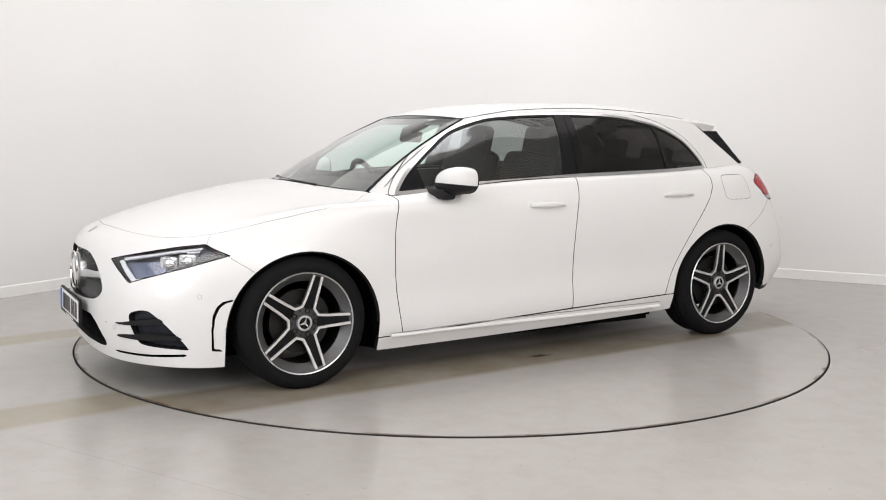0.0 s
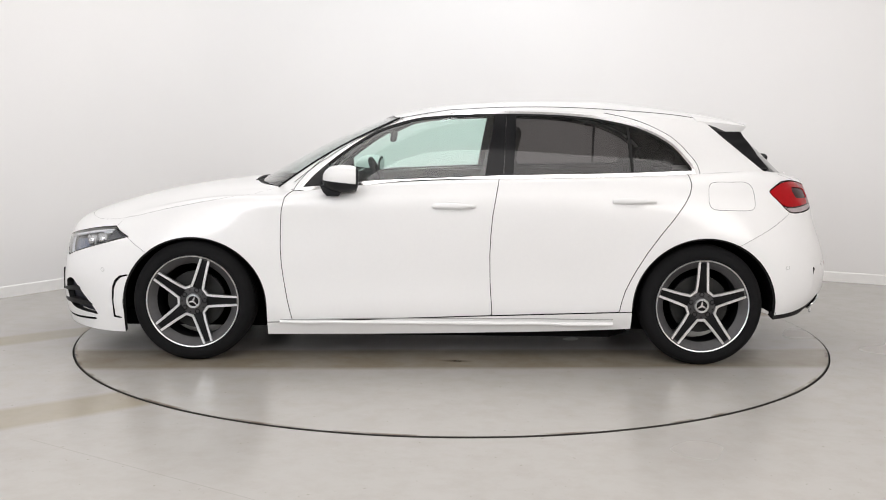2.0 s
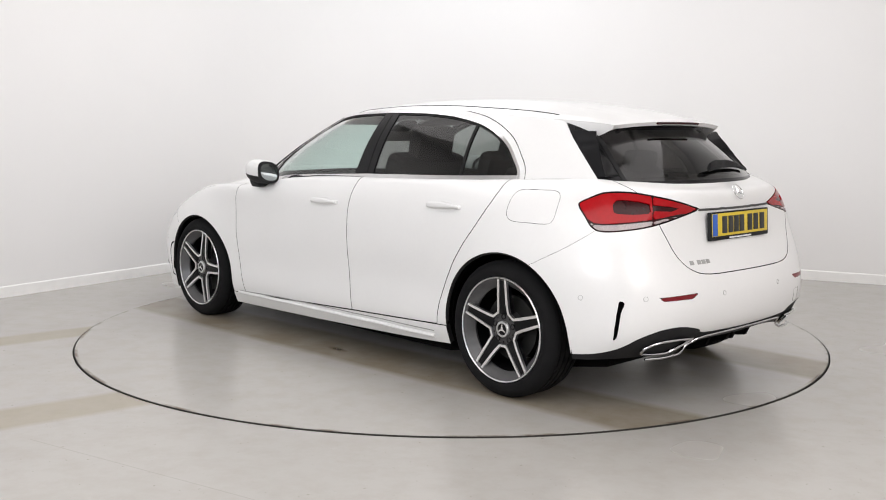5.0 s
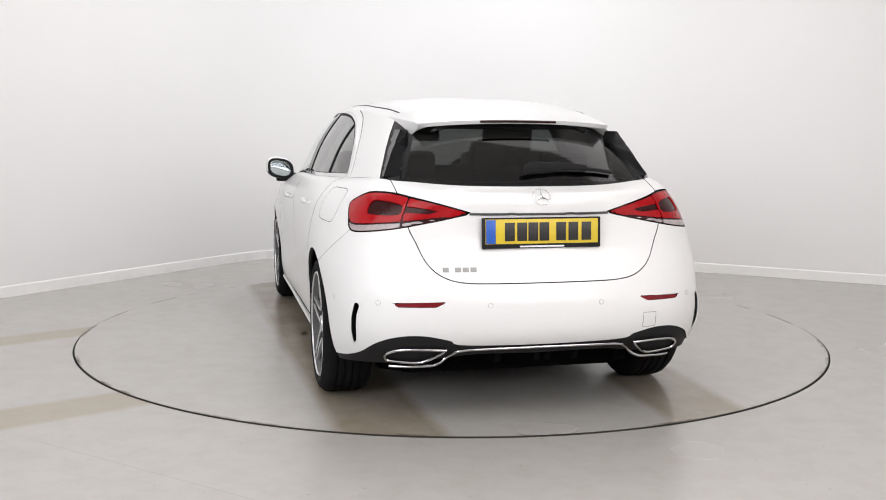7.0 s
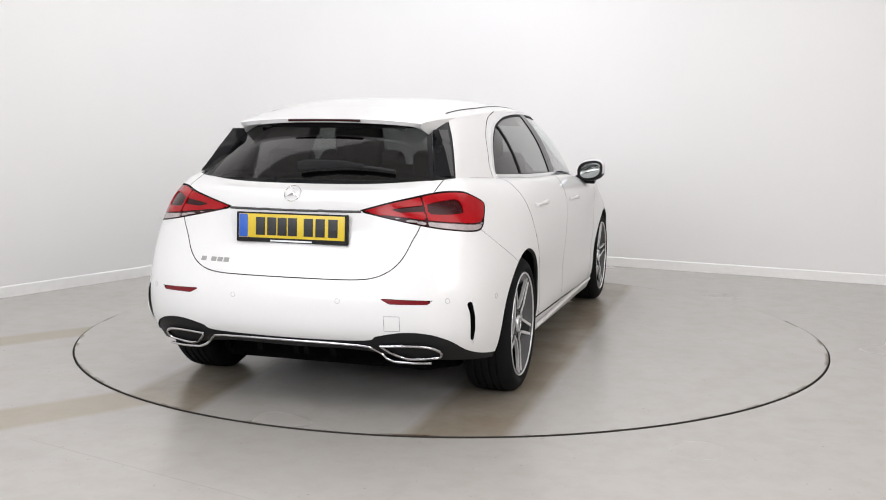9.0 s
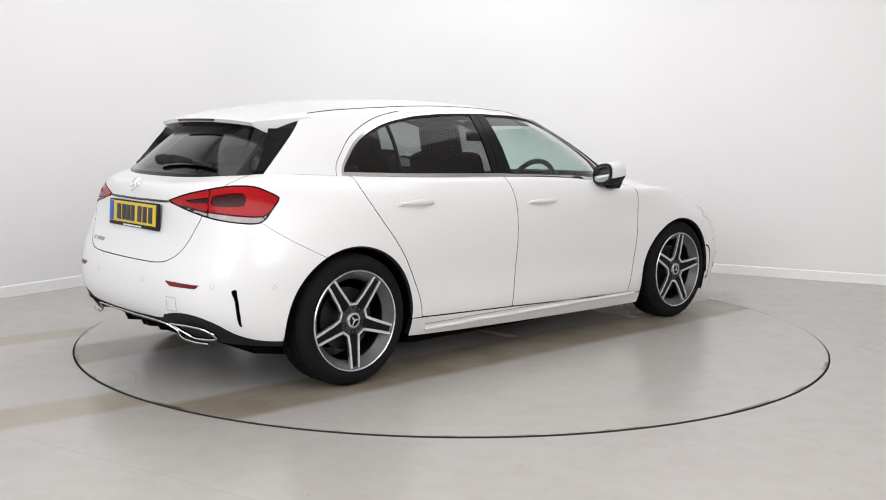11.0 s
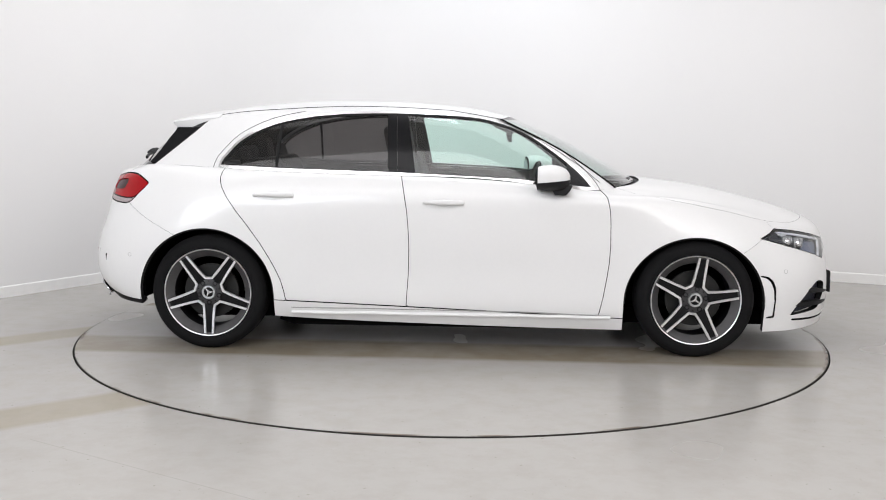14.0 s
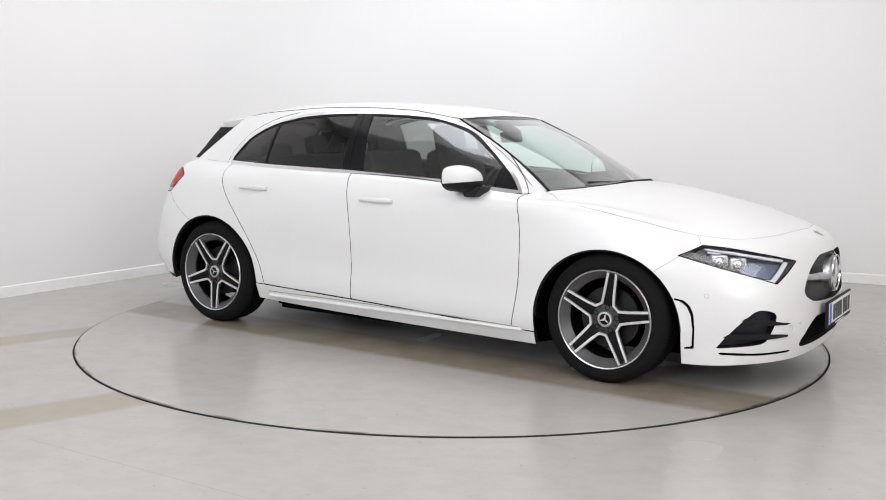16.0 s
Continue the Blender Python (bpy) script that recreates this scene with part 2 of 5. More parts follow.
class Sheet:
    """Triangles with carried normals and ring lengths, cut by signed functions."""

    def __init__(self, v, n, a, f):
        self.v, self.n, self.a, self.f = v, n, a, f

    def cut(self, g, gap=0.0):
        """Inside (g > gap) and outside (g < -gap)."""
        val = g(self)
        return self._half(val - gap), self._half(-val - gap)

    def _half(self, s):
        s = np.where(np.abs(s) < 1e-7, 1e-7, s)
        pos = s > 0
        cnt = pos[self.f].sum(1)
        faces = [self.f[cnt == 3]]
        V, N, A = [self.v], [self.n], [self.a]
        base = len(self.v)
        for want in (1, 2):
            F = self.f[cnt == want]
            if not len(F):
                continue
            lone = np.argmax(pos[F] if want == 1 else ~pos[F], axis=1)
            r = np.arange(len(F))
            i, j, k = F[r, lone], F[r, (lone + 1) % 3], F[r, (lone + 2) % 3]
            new_ids = []
            for e in (j, k):
                w = (s[i] / (s[i] - s[e]))
                V.append(self.v[i] * (1 - w[:, None]) + self.v[e] * w[:, None])
                N.append(self.n[i] * (1 - w[:, None]) + self.n[e] * w[:, None])
                A.append(self.a[i] * (1 - w[:, None]) + self.a[e] * w[:, None])
                new_ids.append(base + np.arange(len(F)))
                base += len(F)
            p, q = new_ids
            if want == 1:
                faces.append(np.stack([i, p, q], 1))
            else:
                faces += [np.stack([p, j, k], 1), np.stack([p, k, q], 1)]
        return Sheet(np.concatenate(V), np.concatenate(N), np.concatenate(A), np.concatenate(faces)).tidy()

    def tidy(self):
        used, inv = np.unique(self.f, return_inverse=True)
        f = inv.reshape(-1, 3)
        v, n, a = self.v[used], self.n[used], self.a[used]
        if not len(f):
            return Sheet(v, n, a, f)
        _, first, inv = np.unique(np.round(v, 6), axis=0, return_index=True, return_inverse=True)
        f = inv.reshape(-1)[f]
        ok = (f[:, 0] != f[:, 1]) & (f[:, 1] != f[:, 2]) & (f[:, 0] != f[:, 2])
        return Sheet(v[first], n[first], a[first], f[ok])

    def mirrored(self):
        k = np.array([1, -1, 1])
        return Sheet(self.v * k, self.n * k, self.a, self.f[:, ::-1])

    def plus(self, o):
        return Sheet(np.concatenate([self.v, o.v]), np.concatenate([self.n, o.n]), np.concatenate([self.a, o.a]), np.concatenate([self.f, o.f + len(self.v)])).tidy()

    def both(self):
        return self.plus(self.mirrored())

    def moved(self, d):
        nn = self.n / np.maximum(np.linalg.norm(self.n, axis=1, keepdims=True), 1e-9)
        return Sheet(self.v + nn * d, self.n, self.a, self.f)

    def panel(self, name, material, parent, label="", depth=0.012):
        """One mesh: the skin and a rim that turns in along its border."""
        v, n, f = self.v, self.n / np.maximum(np.linalg.norm(self.n, axis=1, keepdims=True), 1e-9), self.f
        if depth and len(f):
            E = np.concatenate([f[:, [0, 1]], f[:, [1, 2]], f[:, [2, 0]]])
            key = np.sort(E, 1)
            _, idx, cnt = np.unique(key, axis=0, return_index=True, return_counts=True)
            B = E[idx[cnt == 1]]
            B = B[~((np.abs(v[B[:, 0], 1]) < 1e-5) & (np.abs(v[B[:, 1], 1]) < 1e-5))]
            m = len(v)
            p0, p1 = v[B[:, 0]], v[B[:, 1]]
            q0, q1 = p0 - n[B[:, 0]] * depth, p1 - n[B[:, 1]] * depth
            out = np.cross(p1 - p0, n[B[:, 0]])
            out /= np.maximum(np.linalg.norm(out, axis=1, keepdims=True), 1e-9)
            k = len(B)
            v = np.concatenate([v, p0, p1, q1, q0])
            n = np.concatenate([n, out, out, out, out])
            r = np.arange(k)
            f = np.concatenate([f, np.stack([m + r + k, m + r, m + r + 3 * k], 1), np.stack([m + r + k, m + r + 3 * k, m + r + 2 * k], 1)])
        ob = mesh_object(name, v, f, material, parent, label, normals=n)
        # rims of white panels are black: joint shade put into their colour
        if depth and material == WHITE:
            ob.data.materials.append(SEAL_SHADE)
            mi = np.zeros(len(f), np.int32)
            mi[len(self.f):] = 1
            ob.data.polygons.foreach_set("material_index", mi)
        return ob

    def pieces(self):
        """Its separate pieces."""
        lab = np.arange(len(self.v))
        while True:
            m = lab[self.f].min(1)
            new_lab = lab.copy()
            for k in range(3):
                np.minimum.at(new_lab, self.f[:, k], m)
            new_lab = new_lab[new_lab]
            if (new_lab == lab).all():
                break
            lab = new_lab
        fl = lab[self.f[:, 0]]
        return [Sheet(self.v, self.n, self.a, self.f[fl == k]).tidy() for k in np.unique(fl) if (fl == k).sum() > 60]


def surface(levels, n_u, n_v, ext=3):
    """A fine sheet through the levels (left half), with ring length carried from the nose and from the tail."""
    L = np.stack(levels)
    flip = np.array([1, -1, 1])
    L = np.concatenate([L[:, 1 : ext + 1][:, ::-1] * flip, L, L[:, -ext - 1 : -1][:, ::-1] * flip], 1)
    chord = np.linalg.norm(np.diff(L[:, :, :2], axis=1), axis=2).max(0)
    t = np.concatenate([[0], np.cumsum(chord)])
    q = np.linspace(t[ext], t[-ext - 1], n_u)
    C = spline(t, L.transpose(1, 0, 2), q).transpose(1, 0, 2)
    C[:, 0, 1] = C[:, -1, 1] = 0
    K = len(levels)
    out = np.empty((n_u, (K - 1) * n_v + 1, 3))
    for i in range(n_u):
        P = C[:, i]
        d = np.maximum(np.linalg.norm(np.diff(P, axis=0), axis=1), 0.02)
        tt = np.concatenate([[0], np.cumsum(d)])
        qq = np.concatenate([tt[k] + (tt[k + 1] - tt[k]) * np.arange(n_v) / n_v for k in range(K - 1)] + [[tt[-1]]])
        out[i] = spline(tt, P, qq)
    out[0, :, 1] = out[-1, :, 1] = 0
    return out, q - q[0], q[-1] - q


def sheet_from_grid(G, a_front, a_rear):
    nu, nv = G.shape[:2]
    wide = np.concatenate([G[1:2] * [1, -1, 1], G, G[-2:-1] * [1, -1, 1]], 0)
    du = wide[2:] - wide[:-2]
    dv = np.gradient(G, axis=1)
    n = np.cross(du, dv)
    n /= np.maximum(np.linalg.norm(n, axis=2, keepdims=True), 1e-12)
    ids = np.arange(nu * nv).reshape(nu, nv)
    a, b, c, d = ids[:-1, :-1].ravel(), ids[1:, :-1].ravel(), ids[1:, 1:].ravel(), ids[:-1, 1:].ravel()
    f = np.concatenate([np.stack([a, b, c], 1), np.stack([a, c, d], 1)])
    A = np.stack([np.repeat(a_front[:, None], nv, 1), np.repeat(a_rear[:, None], nv, 1)], 2).reshape(-1, 2)
    return Sheet(G.reshape(-1, 3), n.reshape(-1, 3), A, f)


def smooth_loop(pts, per=8, corner=()):
    """A closed outline rounded through its points; corners stay sharp."""
    P = np.array(pts, float)
    n = len(P)
    out = []
    for i in range(n):
        p0, p1, p2, p3 = P[i - 1], P[i], P[(i + 1) % n], P[(i + 2) % n]
        m1 = np.zeros(2) if i in corner else (p2 - p0) / 2
        m2 = np.zeros(2) if (i + 1) % n in corner else (p3 - p1) / 2
        if i in corner:
            m1 = (p2 - p1) * 0.9
        if (i + 1) % n in corner:
            m2 = (p2 - p1) * 0.9
        for k in range(per):
            s = k / per
            out.append((2 * s**3 - 3 * s**2 + 1) * p1 + (s**3 - 2 * s**2 + s) * m1 + (-2 * s**3 + 3 * s**2) * p2 + (s**3 - s**2) * m2)
    return np.array(out)


def inside(Q, loop, reach=0.08):
    """Signed distance to a closed outline, positive inside."""
    out = np.full(len(Q), -reach)
    lo, hi = loop.min(0) - reach, loop.max(0) + reach
    near = np.all((Q > lo) & (Q < hi), axis=1)
    P = Q[near]
    if not len(P):
        return out
    best = np.full(len(P), 1e9)
    odd = np.zeros(len(P), bool)
    for a, b in zip(loop, np.roll(loop, -1, 0)):
        d = b - a
        w = np.clip(((P - a) @ d) / max(d @ d, 1e-12), 0, 1)
        best = np.minimum(best, np.hypot(*(P - a - w[:, None] * d).T))
        cross = (a[1] > P[:, 1]) != (b[1] > P[:, 1])
        with np.errstate(divide="ignore", invalid="ignore"):
            odd ^= cross & (P[:, 0] < d[0] * (P[:, 1] - a[1]) / d[1] + a[0])
    out[near] = np.where(odd, best, -best)
    return out


def side(loop, when=None):
    """A cut by an outline seen from the side (x, z)."""

    def g(s):
        r = inside(s.v[:, [0, 2]], loop)
        return r if when is None else np.minimum(r, when(s))

    return g


def back(loop, when=None):
    """A cut by an outline seen from behind or ahead (y, z)."""

    def g(s):
        r = inside(s.v[:, [1, 2]], loop)
        return r if when is None else np.minimum(r, when(s))

    return g


def wrap(loop, end, when=None):
    """A cut by an outline of (length round the body, z), from the nose (0) or the tail (1)."""

    def g(s):
        r = inside(np.stack([s.a[:, end], s.v[:, 2]], 1), loop)
        return r if when is None else np.minimum(r, when(s))

    return g


def plan(loop, when=None):
    """A cut by an outline seen from above (x, y)."""

    def g(s):
        r = inside(s.v[:, [0, 1]], loop)
        return r if when is None else np.minimum(r, when(s))

    return g


def poly(*pts):
    return np.array(pts, float)


# ---- the studio ----
def smooth_corner(a, b, c, radius, n=14):
    """Points that round the corner b between a and c."""
    a, b, c = Vector(a), Vector(b), Vector(c)
    u, w = (a - b).normalized(), (c - b).normalized()
    half = math.acos(max(-1, min(1, u.dot(w)))) / 2
    d = radius / math.tan(half)
    centre = b + (u + w).normalized() * radius / math.sin(half)
    p, q = b + u * d - centre, b + w * d - centre
    ang0, ang1 = math.atan2(p.y, p.x), math.atan2(q.y, q.x)
    da = (ang1 - ang0 + math.pi) % (2 * math.pi) - math.pi
    return [centre + Vector((math.cos(ang0 + da * k / n), math.sin(ang0 + da * k / n))) * radius for k in range(n + 1)]


FLOOR_Z = -0.005
ROOM = [(-6.2, -8.6), (-6.2, -3.678), (-1.190, 4.215), (6.6, 0.451), (6.6, -8.6)]


def room_outline(shift=0.0):
    pts = []
    n = len(ROOM)
    for i, p in enumerate(ROOM):
        r = {2: 1.9}.get(i, 0.4)
        pts += smooth_corner(ROOM[i - 1], p, ROOM[(i + 1) % n], r, 22 if i == 2 else 8)
    if shift:
        out = []
        for i, p in enumerate(pts):
            d = pts[(i + 1) % len(pts)] - pts[i - 1]
            nrm = Vector((d.y, -d.x)).normalized()
            out.append(p - nrm * shift)
        return out
    return pts


OUT = room_outline()
if sum(a.x * b.y - b.x * a.y for a, b in zip(OUT, OUT[1:] + OUT[:1])) < 0:
    OUT = OUT[::-1]


def offset_outline(pts, d):
    """Positive d moves outwards of an anticlockwise outline."""
    out = []
    for i, p in enumerate(pts):
        t = pts[(i + 1) % len(pts)] - pts[i - 1]
        out.append(p + Vector((t.y, -t.x)).normalized() * d)
    return out


def wall_material():
    m, t, b = nodes_of("white_painted_wall")
    n1 = noise_node(t, 60, 5)
    n2 = noise_node(t, 0.7, 4)
    r = ramp_node(t, n2.outputs[0], [(0.3, (0.715, 0.708, 0.70)), (0.7, (0.735, 0.728, 0.72))])
    t.links.new(r.outputs[0], b.inputs["Base Color"])
    b.inputs["Roughness"].default_value = 0.65
    bp = t.nodes.new("ShaderNodeBump")
    bp.inputs["Strength"].default_value, bp.inputs["Distance"].default_value = 0.15, 0.001
    t.links.new(n1.outputs[0], bp.inputs["Height"])
    t.links.new(bp.outputs[0], b.inputs["Normal"])
    return m


def maths(t, op, a, b=0.0, clamp=False):
    n = t.nodes.new("ShaderNodeMath")
    n.operation, n.use_clamp = op, clamp
    for k, v in enumerate((a, b)):
        if isinstance(v, (int, float)):
            n.inputs[k].default_value = v
        else:
            t.links.new(v, n.inputs[k])
    return n.outputs[0]


def stripe(t, x, y, nx, ny, c, half, soft):
    """1 inside a straight band, fading over soft metres."""
    d = maths(t, "ADD", maths(t, "MULTIPLY", x, nx), maths(t, "MULTIPLY", y, ny))
    d = maths(t, "ABSOLUTE", maths(t, "SUBTRACT", d, c))
    return maths(t, "DIVIDE", maths(t, "SUBTRACT", half + soft, d), 2 * soft, True)


def tint(t, colour, mask, shade):
    m = t.nodes.new("ShaderNodeMix")
    m.data_type, m.blend_type = "RGBA", "MULTIPLY"
    t.links.new(mask, m.inputs["Factor"])
    t.links.new(colour, m.inputs[6])
    m.inputs[7].default_value = (*shade, 1)
    return m.outputs[2]


def floor_material(name, table):
    """Pale grey painted screed, worn and slightly glossy."""
    m, t, b = nodes_of(name)
    n1 = noise_node(t, 0.9, 2, 0.45)
    n4 = noise_node(t, 1.6, 2, 0.4)
    r = ramp_node(t, n1.outputs[0], [(0.0, FLOOR_DARK), (1.0, FLOOR_LIGHT)])
    col = r.outputs[0]
    fine = ramp_node(t, noise_node(t, 7.0, 5, 0.65).outputs[0], [(0.42, grey(0.0)), (0.66, grey(1.0))])
    col = tint(t, col, fine.outputs[0], (0.945, 0.935, 0.915))
    specks = ramp_node(t, noise_node(t, 46.0, 2, 0.5).outputs[0], [(0.735, grey(0.0)), (0.76, grey(1.0))])
    col = tint(t, col, specks.outputs[0], (0.70, 0.67, 0.62))
    c = t.nodes.new("ShaderNodeTexCoord")
    sep = t.nodes.new("ShaderNodeSeparateXYZ")
    t.links.new(c.outputs["Object"], sep.inputs[0])
    x, y = sep.outputs[0], sep.outputs[1]
    wob = maths(t, "MULTIPLY", maths(t, "SUBTRACT", n4.outputs[0], 0.5), 0.05)
    yw = maths(t, "ADD", y, wob)
    if table:
        # small dark spot, and worn paint near the rim
        sx, sy = maths(t, "SUBTRACT", x, DARK_SPOT[0]), maths(t, "SUBTRACT", yw, DARK_SPOT[1])
        d = maths(t, "SQRT", maths(t, "ADD", maths(t, "MULTIPLY", maths(t, "MULTIPLY", sx, sx), 0.12), maths(t, "MULTIPLY", sy, sy)))
        spot = maths(t, "DIVIDE", maths(t, "SUBTRACT", 0.034, d), 0.025, True)
        col = tint(t, col, spot, (0.45, 0.42, 0.38))
        # dirty tyre tracks along the parking line, uneven in strength
        uneven = ramp_node(t, noise_node(t, 3.2, 4, 0.6).outputs[0], [(0.25, grey(0.60)), (0.60, grey(1.0))])
        for cc, half, slope in ((-0.690, 0.205, 0.014), (0.88, 0.215, -0.05)):
            band = maths(t, "MULTIPLY", stripe(t, x, yw, slope, 1.0, cc, half, 0.035), uneven.outputs[0])
            col = tint(t, col, band, (0.62, 0.55, 0.44))
        rad = maths(t, "SQRT", maths(t, "ADD", maths(t, "MULTIPLY", x, x), maths(t, "MULTIPLY", y, y)))
        rim = maths(t, "DIVIDE", maths(t, "SUBTRACT", rad, TABLE_R - 0.024), 0.014, True)
        worn = ramp_node(t, noise_node(t, 2.6, 5, 0.6).outputs[0], [(0.50, grey(0.0)), (0.60, grey(1.0))])
        col = tint(t, col, maths(t, "MULTIPLY", rim, worn.outputs[0]), (0.42, 0.33, 0.26))
    else:
        # two tyre tracks that lead on to the turntable, and a hairline crack
        left = maths(t, "DIVIDE", maths(t, "SUBTRACT", -0.6, x), 0.5, True)
        for cc, half in ((-0.395, 0.150), (1.24, 0.125)):
            band = maths(t, "MULTIPLY", stripe(t, x, yw, -0.63, 0.78, cc, half, 0.03), left)
            col = tint(t, col, band, (0.83, 0.775, 0.66))
        crack = maths(t, "MULTIPLY", stripe(t, x, maths(t, "ADD", y, maths(t, "MULTIPLY", wob, 0.3)), 0.516, 0.857, -2.877, 0.0012, 0.002), maths(t, "LESS_THAN", maths(t, "ABSOLUTE", maths(t, "ADD", x, 1.15)), 0.55))
        col = tint(t, col, crack, (0.75, 0.74, 0.72))
    t.links.new(col, b.inputs["Base Color"])
    n3 = noise_node(t, 1.1, 2, 0.5)
    rr = ramp_node(t, n3.outputs[0], [(0.0, grey(0.20)), (1.0, grey(0.31))])
    t.links.new(rr.outputs[0], b.inputs["Roughness"])
    return m


FLOOR_DARK, FLOOR_MID, FLOOR_LIGHT = (0.370, 0.355, 0.335), (0.390, 0.375, 0.353), (0.410, 0.395, 0.372)
DARK_SPOT = (-0.03, 0.935)
WALL = wall_material()
FLOOR_MAT = floor_material("painted_studio_floor", False)
TABLE_MAT = floor_material("painted_turntable_top", True)
PIT = simple("dark_gap", (0.02, 0.017, 0.014), 0.8, vary=0.3, scale=15)


def build_room():
    n = len(OUT)
    outer = offset_outline(OUT, 0.15)
    # walls, one run round the room with thickness
    v, f = [], []
    for p in OUT:
        v += [(p.x, p.y, FLOOR_Z - 0.02), (p.x, p.y, CEIL)]
    for p in outer:
        v += [(p.x, p.y, FLOOR_Z - 0.02), (p.x, p.y, CEIL)]
    for i in range(n):
        j = (i + 1) % n
        a, b, c, d = 2 * i, 2 * j, 2 * n + 2 * i, 2 * n + 2 * j
        f += [(a, a + 1, b + 1, b), (c, d, d + 1, c + 1), (a + 1, c + 1, d + 1, b + 1)]
    w = mesh_object("wall_studio", v, f, WALL, smooth=True)
    w.data.polygons.foreach_set("use_smooth", [k % 3 == 0 for k in range(len(f))])
    tagged(w, "smooth white painted studio wall with a rounded corner", "wall", kind="structure")
    # floor with a round opening for the turntable
    seg = 180
    hole = [Vector((math.cos(2 * math.pi * k / seg), math.sin(2 * math.pi * k / seg))) * (TABLE_R + 0.008) for k in range(seg)]
    v, f = [], []
    for h in hole:
        d = h.normalized()
        far = None
        for a, b in zip(OUT, OUT[1:] + OUT[:1]):
            e = b - a
            den = d.x * e.y - d.y * e.x
            if abs(den) < 1e-9:
                continue
            s = (a.x * e.y - a.y * e.x) / den
            u = (a.x * d.y - a.y * d.x) / den
            if s > 0 and -1e-6 <= u <= 1 + 1e-6:
                far = s if far is None else min(far, s)
        v += [(h.x, h.y, FLOOR_Z), (d.x * (far + 0.1), d.y * (far + 0.1), FLOOR_Z), (h.x, h.y, -0.06)]
    for k in range(seg):
        a, b = 3 * k, 3 * ((k + 1) % seg)
        f += [(a, a + 1, b + 1, b), (a, b, b + 2, a + 2)]
    fl = mesh_object("floor", v, f, FLOOR_MAT)
    tagged(fl, "pale grey painted screed floor, slightly glossy with faint tyre marks", "floor", kind="structure")
    pit = mesh_object("turntable_pit", [(p.x * 1.05, p.y * 1.05, -0.06) for p in hole], [tuple(range(seg))], PIT)
    tagged(pit, "dark pit floor below the turntable", "floor", kind="structure")
    v = [(p.x, p.y, CEIL) for p in outer] + [(p.x, p.y, CEIL + 0.15) for p in outer]
    f = [tuple(range(n))[::-1], tuple(range(n, 2 * n))] + [(i, (i + 1) % n, n + (i + 1) % n, n + i) for i in range(n)]
    c = mesh_object("ceiling", v, f, WALL)
    tagged(c, "plain white studio ceiling", "ceiling", kind="structure")
    # unseen dark slab added behind the camera so mirrors and glass reflect dark
    dark = simple("dark_slab_grey", (0.06, 0.06, 0.062), 0.8, vary=0.1, scale=8)
    wb = part("wall_back", box(12.4, 0.08, 1.96, pose(0.2, -8.5, 0.98)), dark, None, smooth=False)
    tagged(wb, "unseen dark slab behind the camera that darkens reflections", "wall", kind="structure")
    # baseboard along the wall
    prof = [(0.0, FLOOR_Z - 0.01), (0.014, FLOOR_Z - 0.01), (0.014, 0.070), (0.010, 0.077), (0.0, 0.079)]
    v, f = [], []
    k = len(prof)
    rows = [offset_outline(OUT, 0.003 - d) for d, _ in prof]
    for i in range(n):
        for j, (_, z) in enumerate(prof):
            v.append((rows[j][i].x, rows[j][i].y, z))
    for i in range(n):
        a, b = i * k, ((i + 1) % n) * k
        for j in range(k - 1):
            f.append((a + j, a + j + 1, b + j + 1, b + j))
    bb = mesh_object("baseboard", v, f, simple("white_baseboard", (0.80, 0.795, 0.78), 0.4, vary=0.03, scale=20))
    tagged(bb, "white painted baseboard along the studio wall", "baseboard", kind="structure")


def build_turntable():
    t = thing("turntable", pose(0, 0, 0), "round grey painted turntable flush with the studio floor", "turntable")
    r = TABLE_R
    part("platform", lathe([(0.0001, 0.0), (0.6, 0.0), (1.4, 0.0), (r - 0.03, 0.0), (r - 0.03, -0.045), (0.0001, -0.045)], 180, "Z"), TABLE_MAT, t, smooth=False)
    part("edge_ring", lathe([(r - 0.03, 0.0), (r - 0.004, 0.0), (r - 0.004, -0.045), (r - 0.03, -0.045)], 180, "Z", True), TABLE_MAT, t, smooth=False)
    part("edge_band", lathe([(r - 0.004, -0.0005), (r, -0.001), (r, -0.045), (r - 0.004, -0.045)], 180, "Z", True), PIT, t, "dark rusty steel edge", smooth=False)
    return t


build_room()
turntable = build_turntable()


# ---- the car ----
car = thing("car", pose(0, 0, 0), "white five-door hatchback car on the turntable, clean", "car")

# levels up to the window base, then the upper body, then the roof
GRID_LOW, AF, AR = surface([BOTTOM, SILL, LOW, WAIST, CREASE, SHOULDER, BONNET_1, BONNET_2, BASE], 520, 14)
GRID_TOP, AF2, AR2 = surface([BASE, GLASS_MID, EAVES], 520, 20)


def roof_grid():
    E = GRID_TOP[:, -1]
    line = np.array(ROOF_LINE)[::-1]
    zc = spline(line[:, 0], line[:, 1], np.clip(E[:, 0], line[0, 0], line[-1, 0]))
    w = np.linspace(0, 1, 22)
    # quick rise at the eaves, then almost flat
    rise = 1 - (1 - w) ** 3.5
    G = np.empty((len(E), len(w), 3))
    G[:, :, 0] = E[:, None, 0]
    G[:, :, 1] = E[:, None, 1] * (1 - w)
    G[:, :, 2] = E[:, None, 2] + (zc - E[:, 2])[:, None] * rise
    return G


low = sheet_from_grid(GRID_LOW, AF, AR)
top = sheet_from_grid(GRID_TOP, AF2, AR2)
roof = sheet_from_grid(roof_grid(), AF2, AR2)


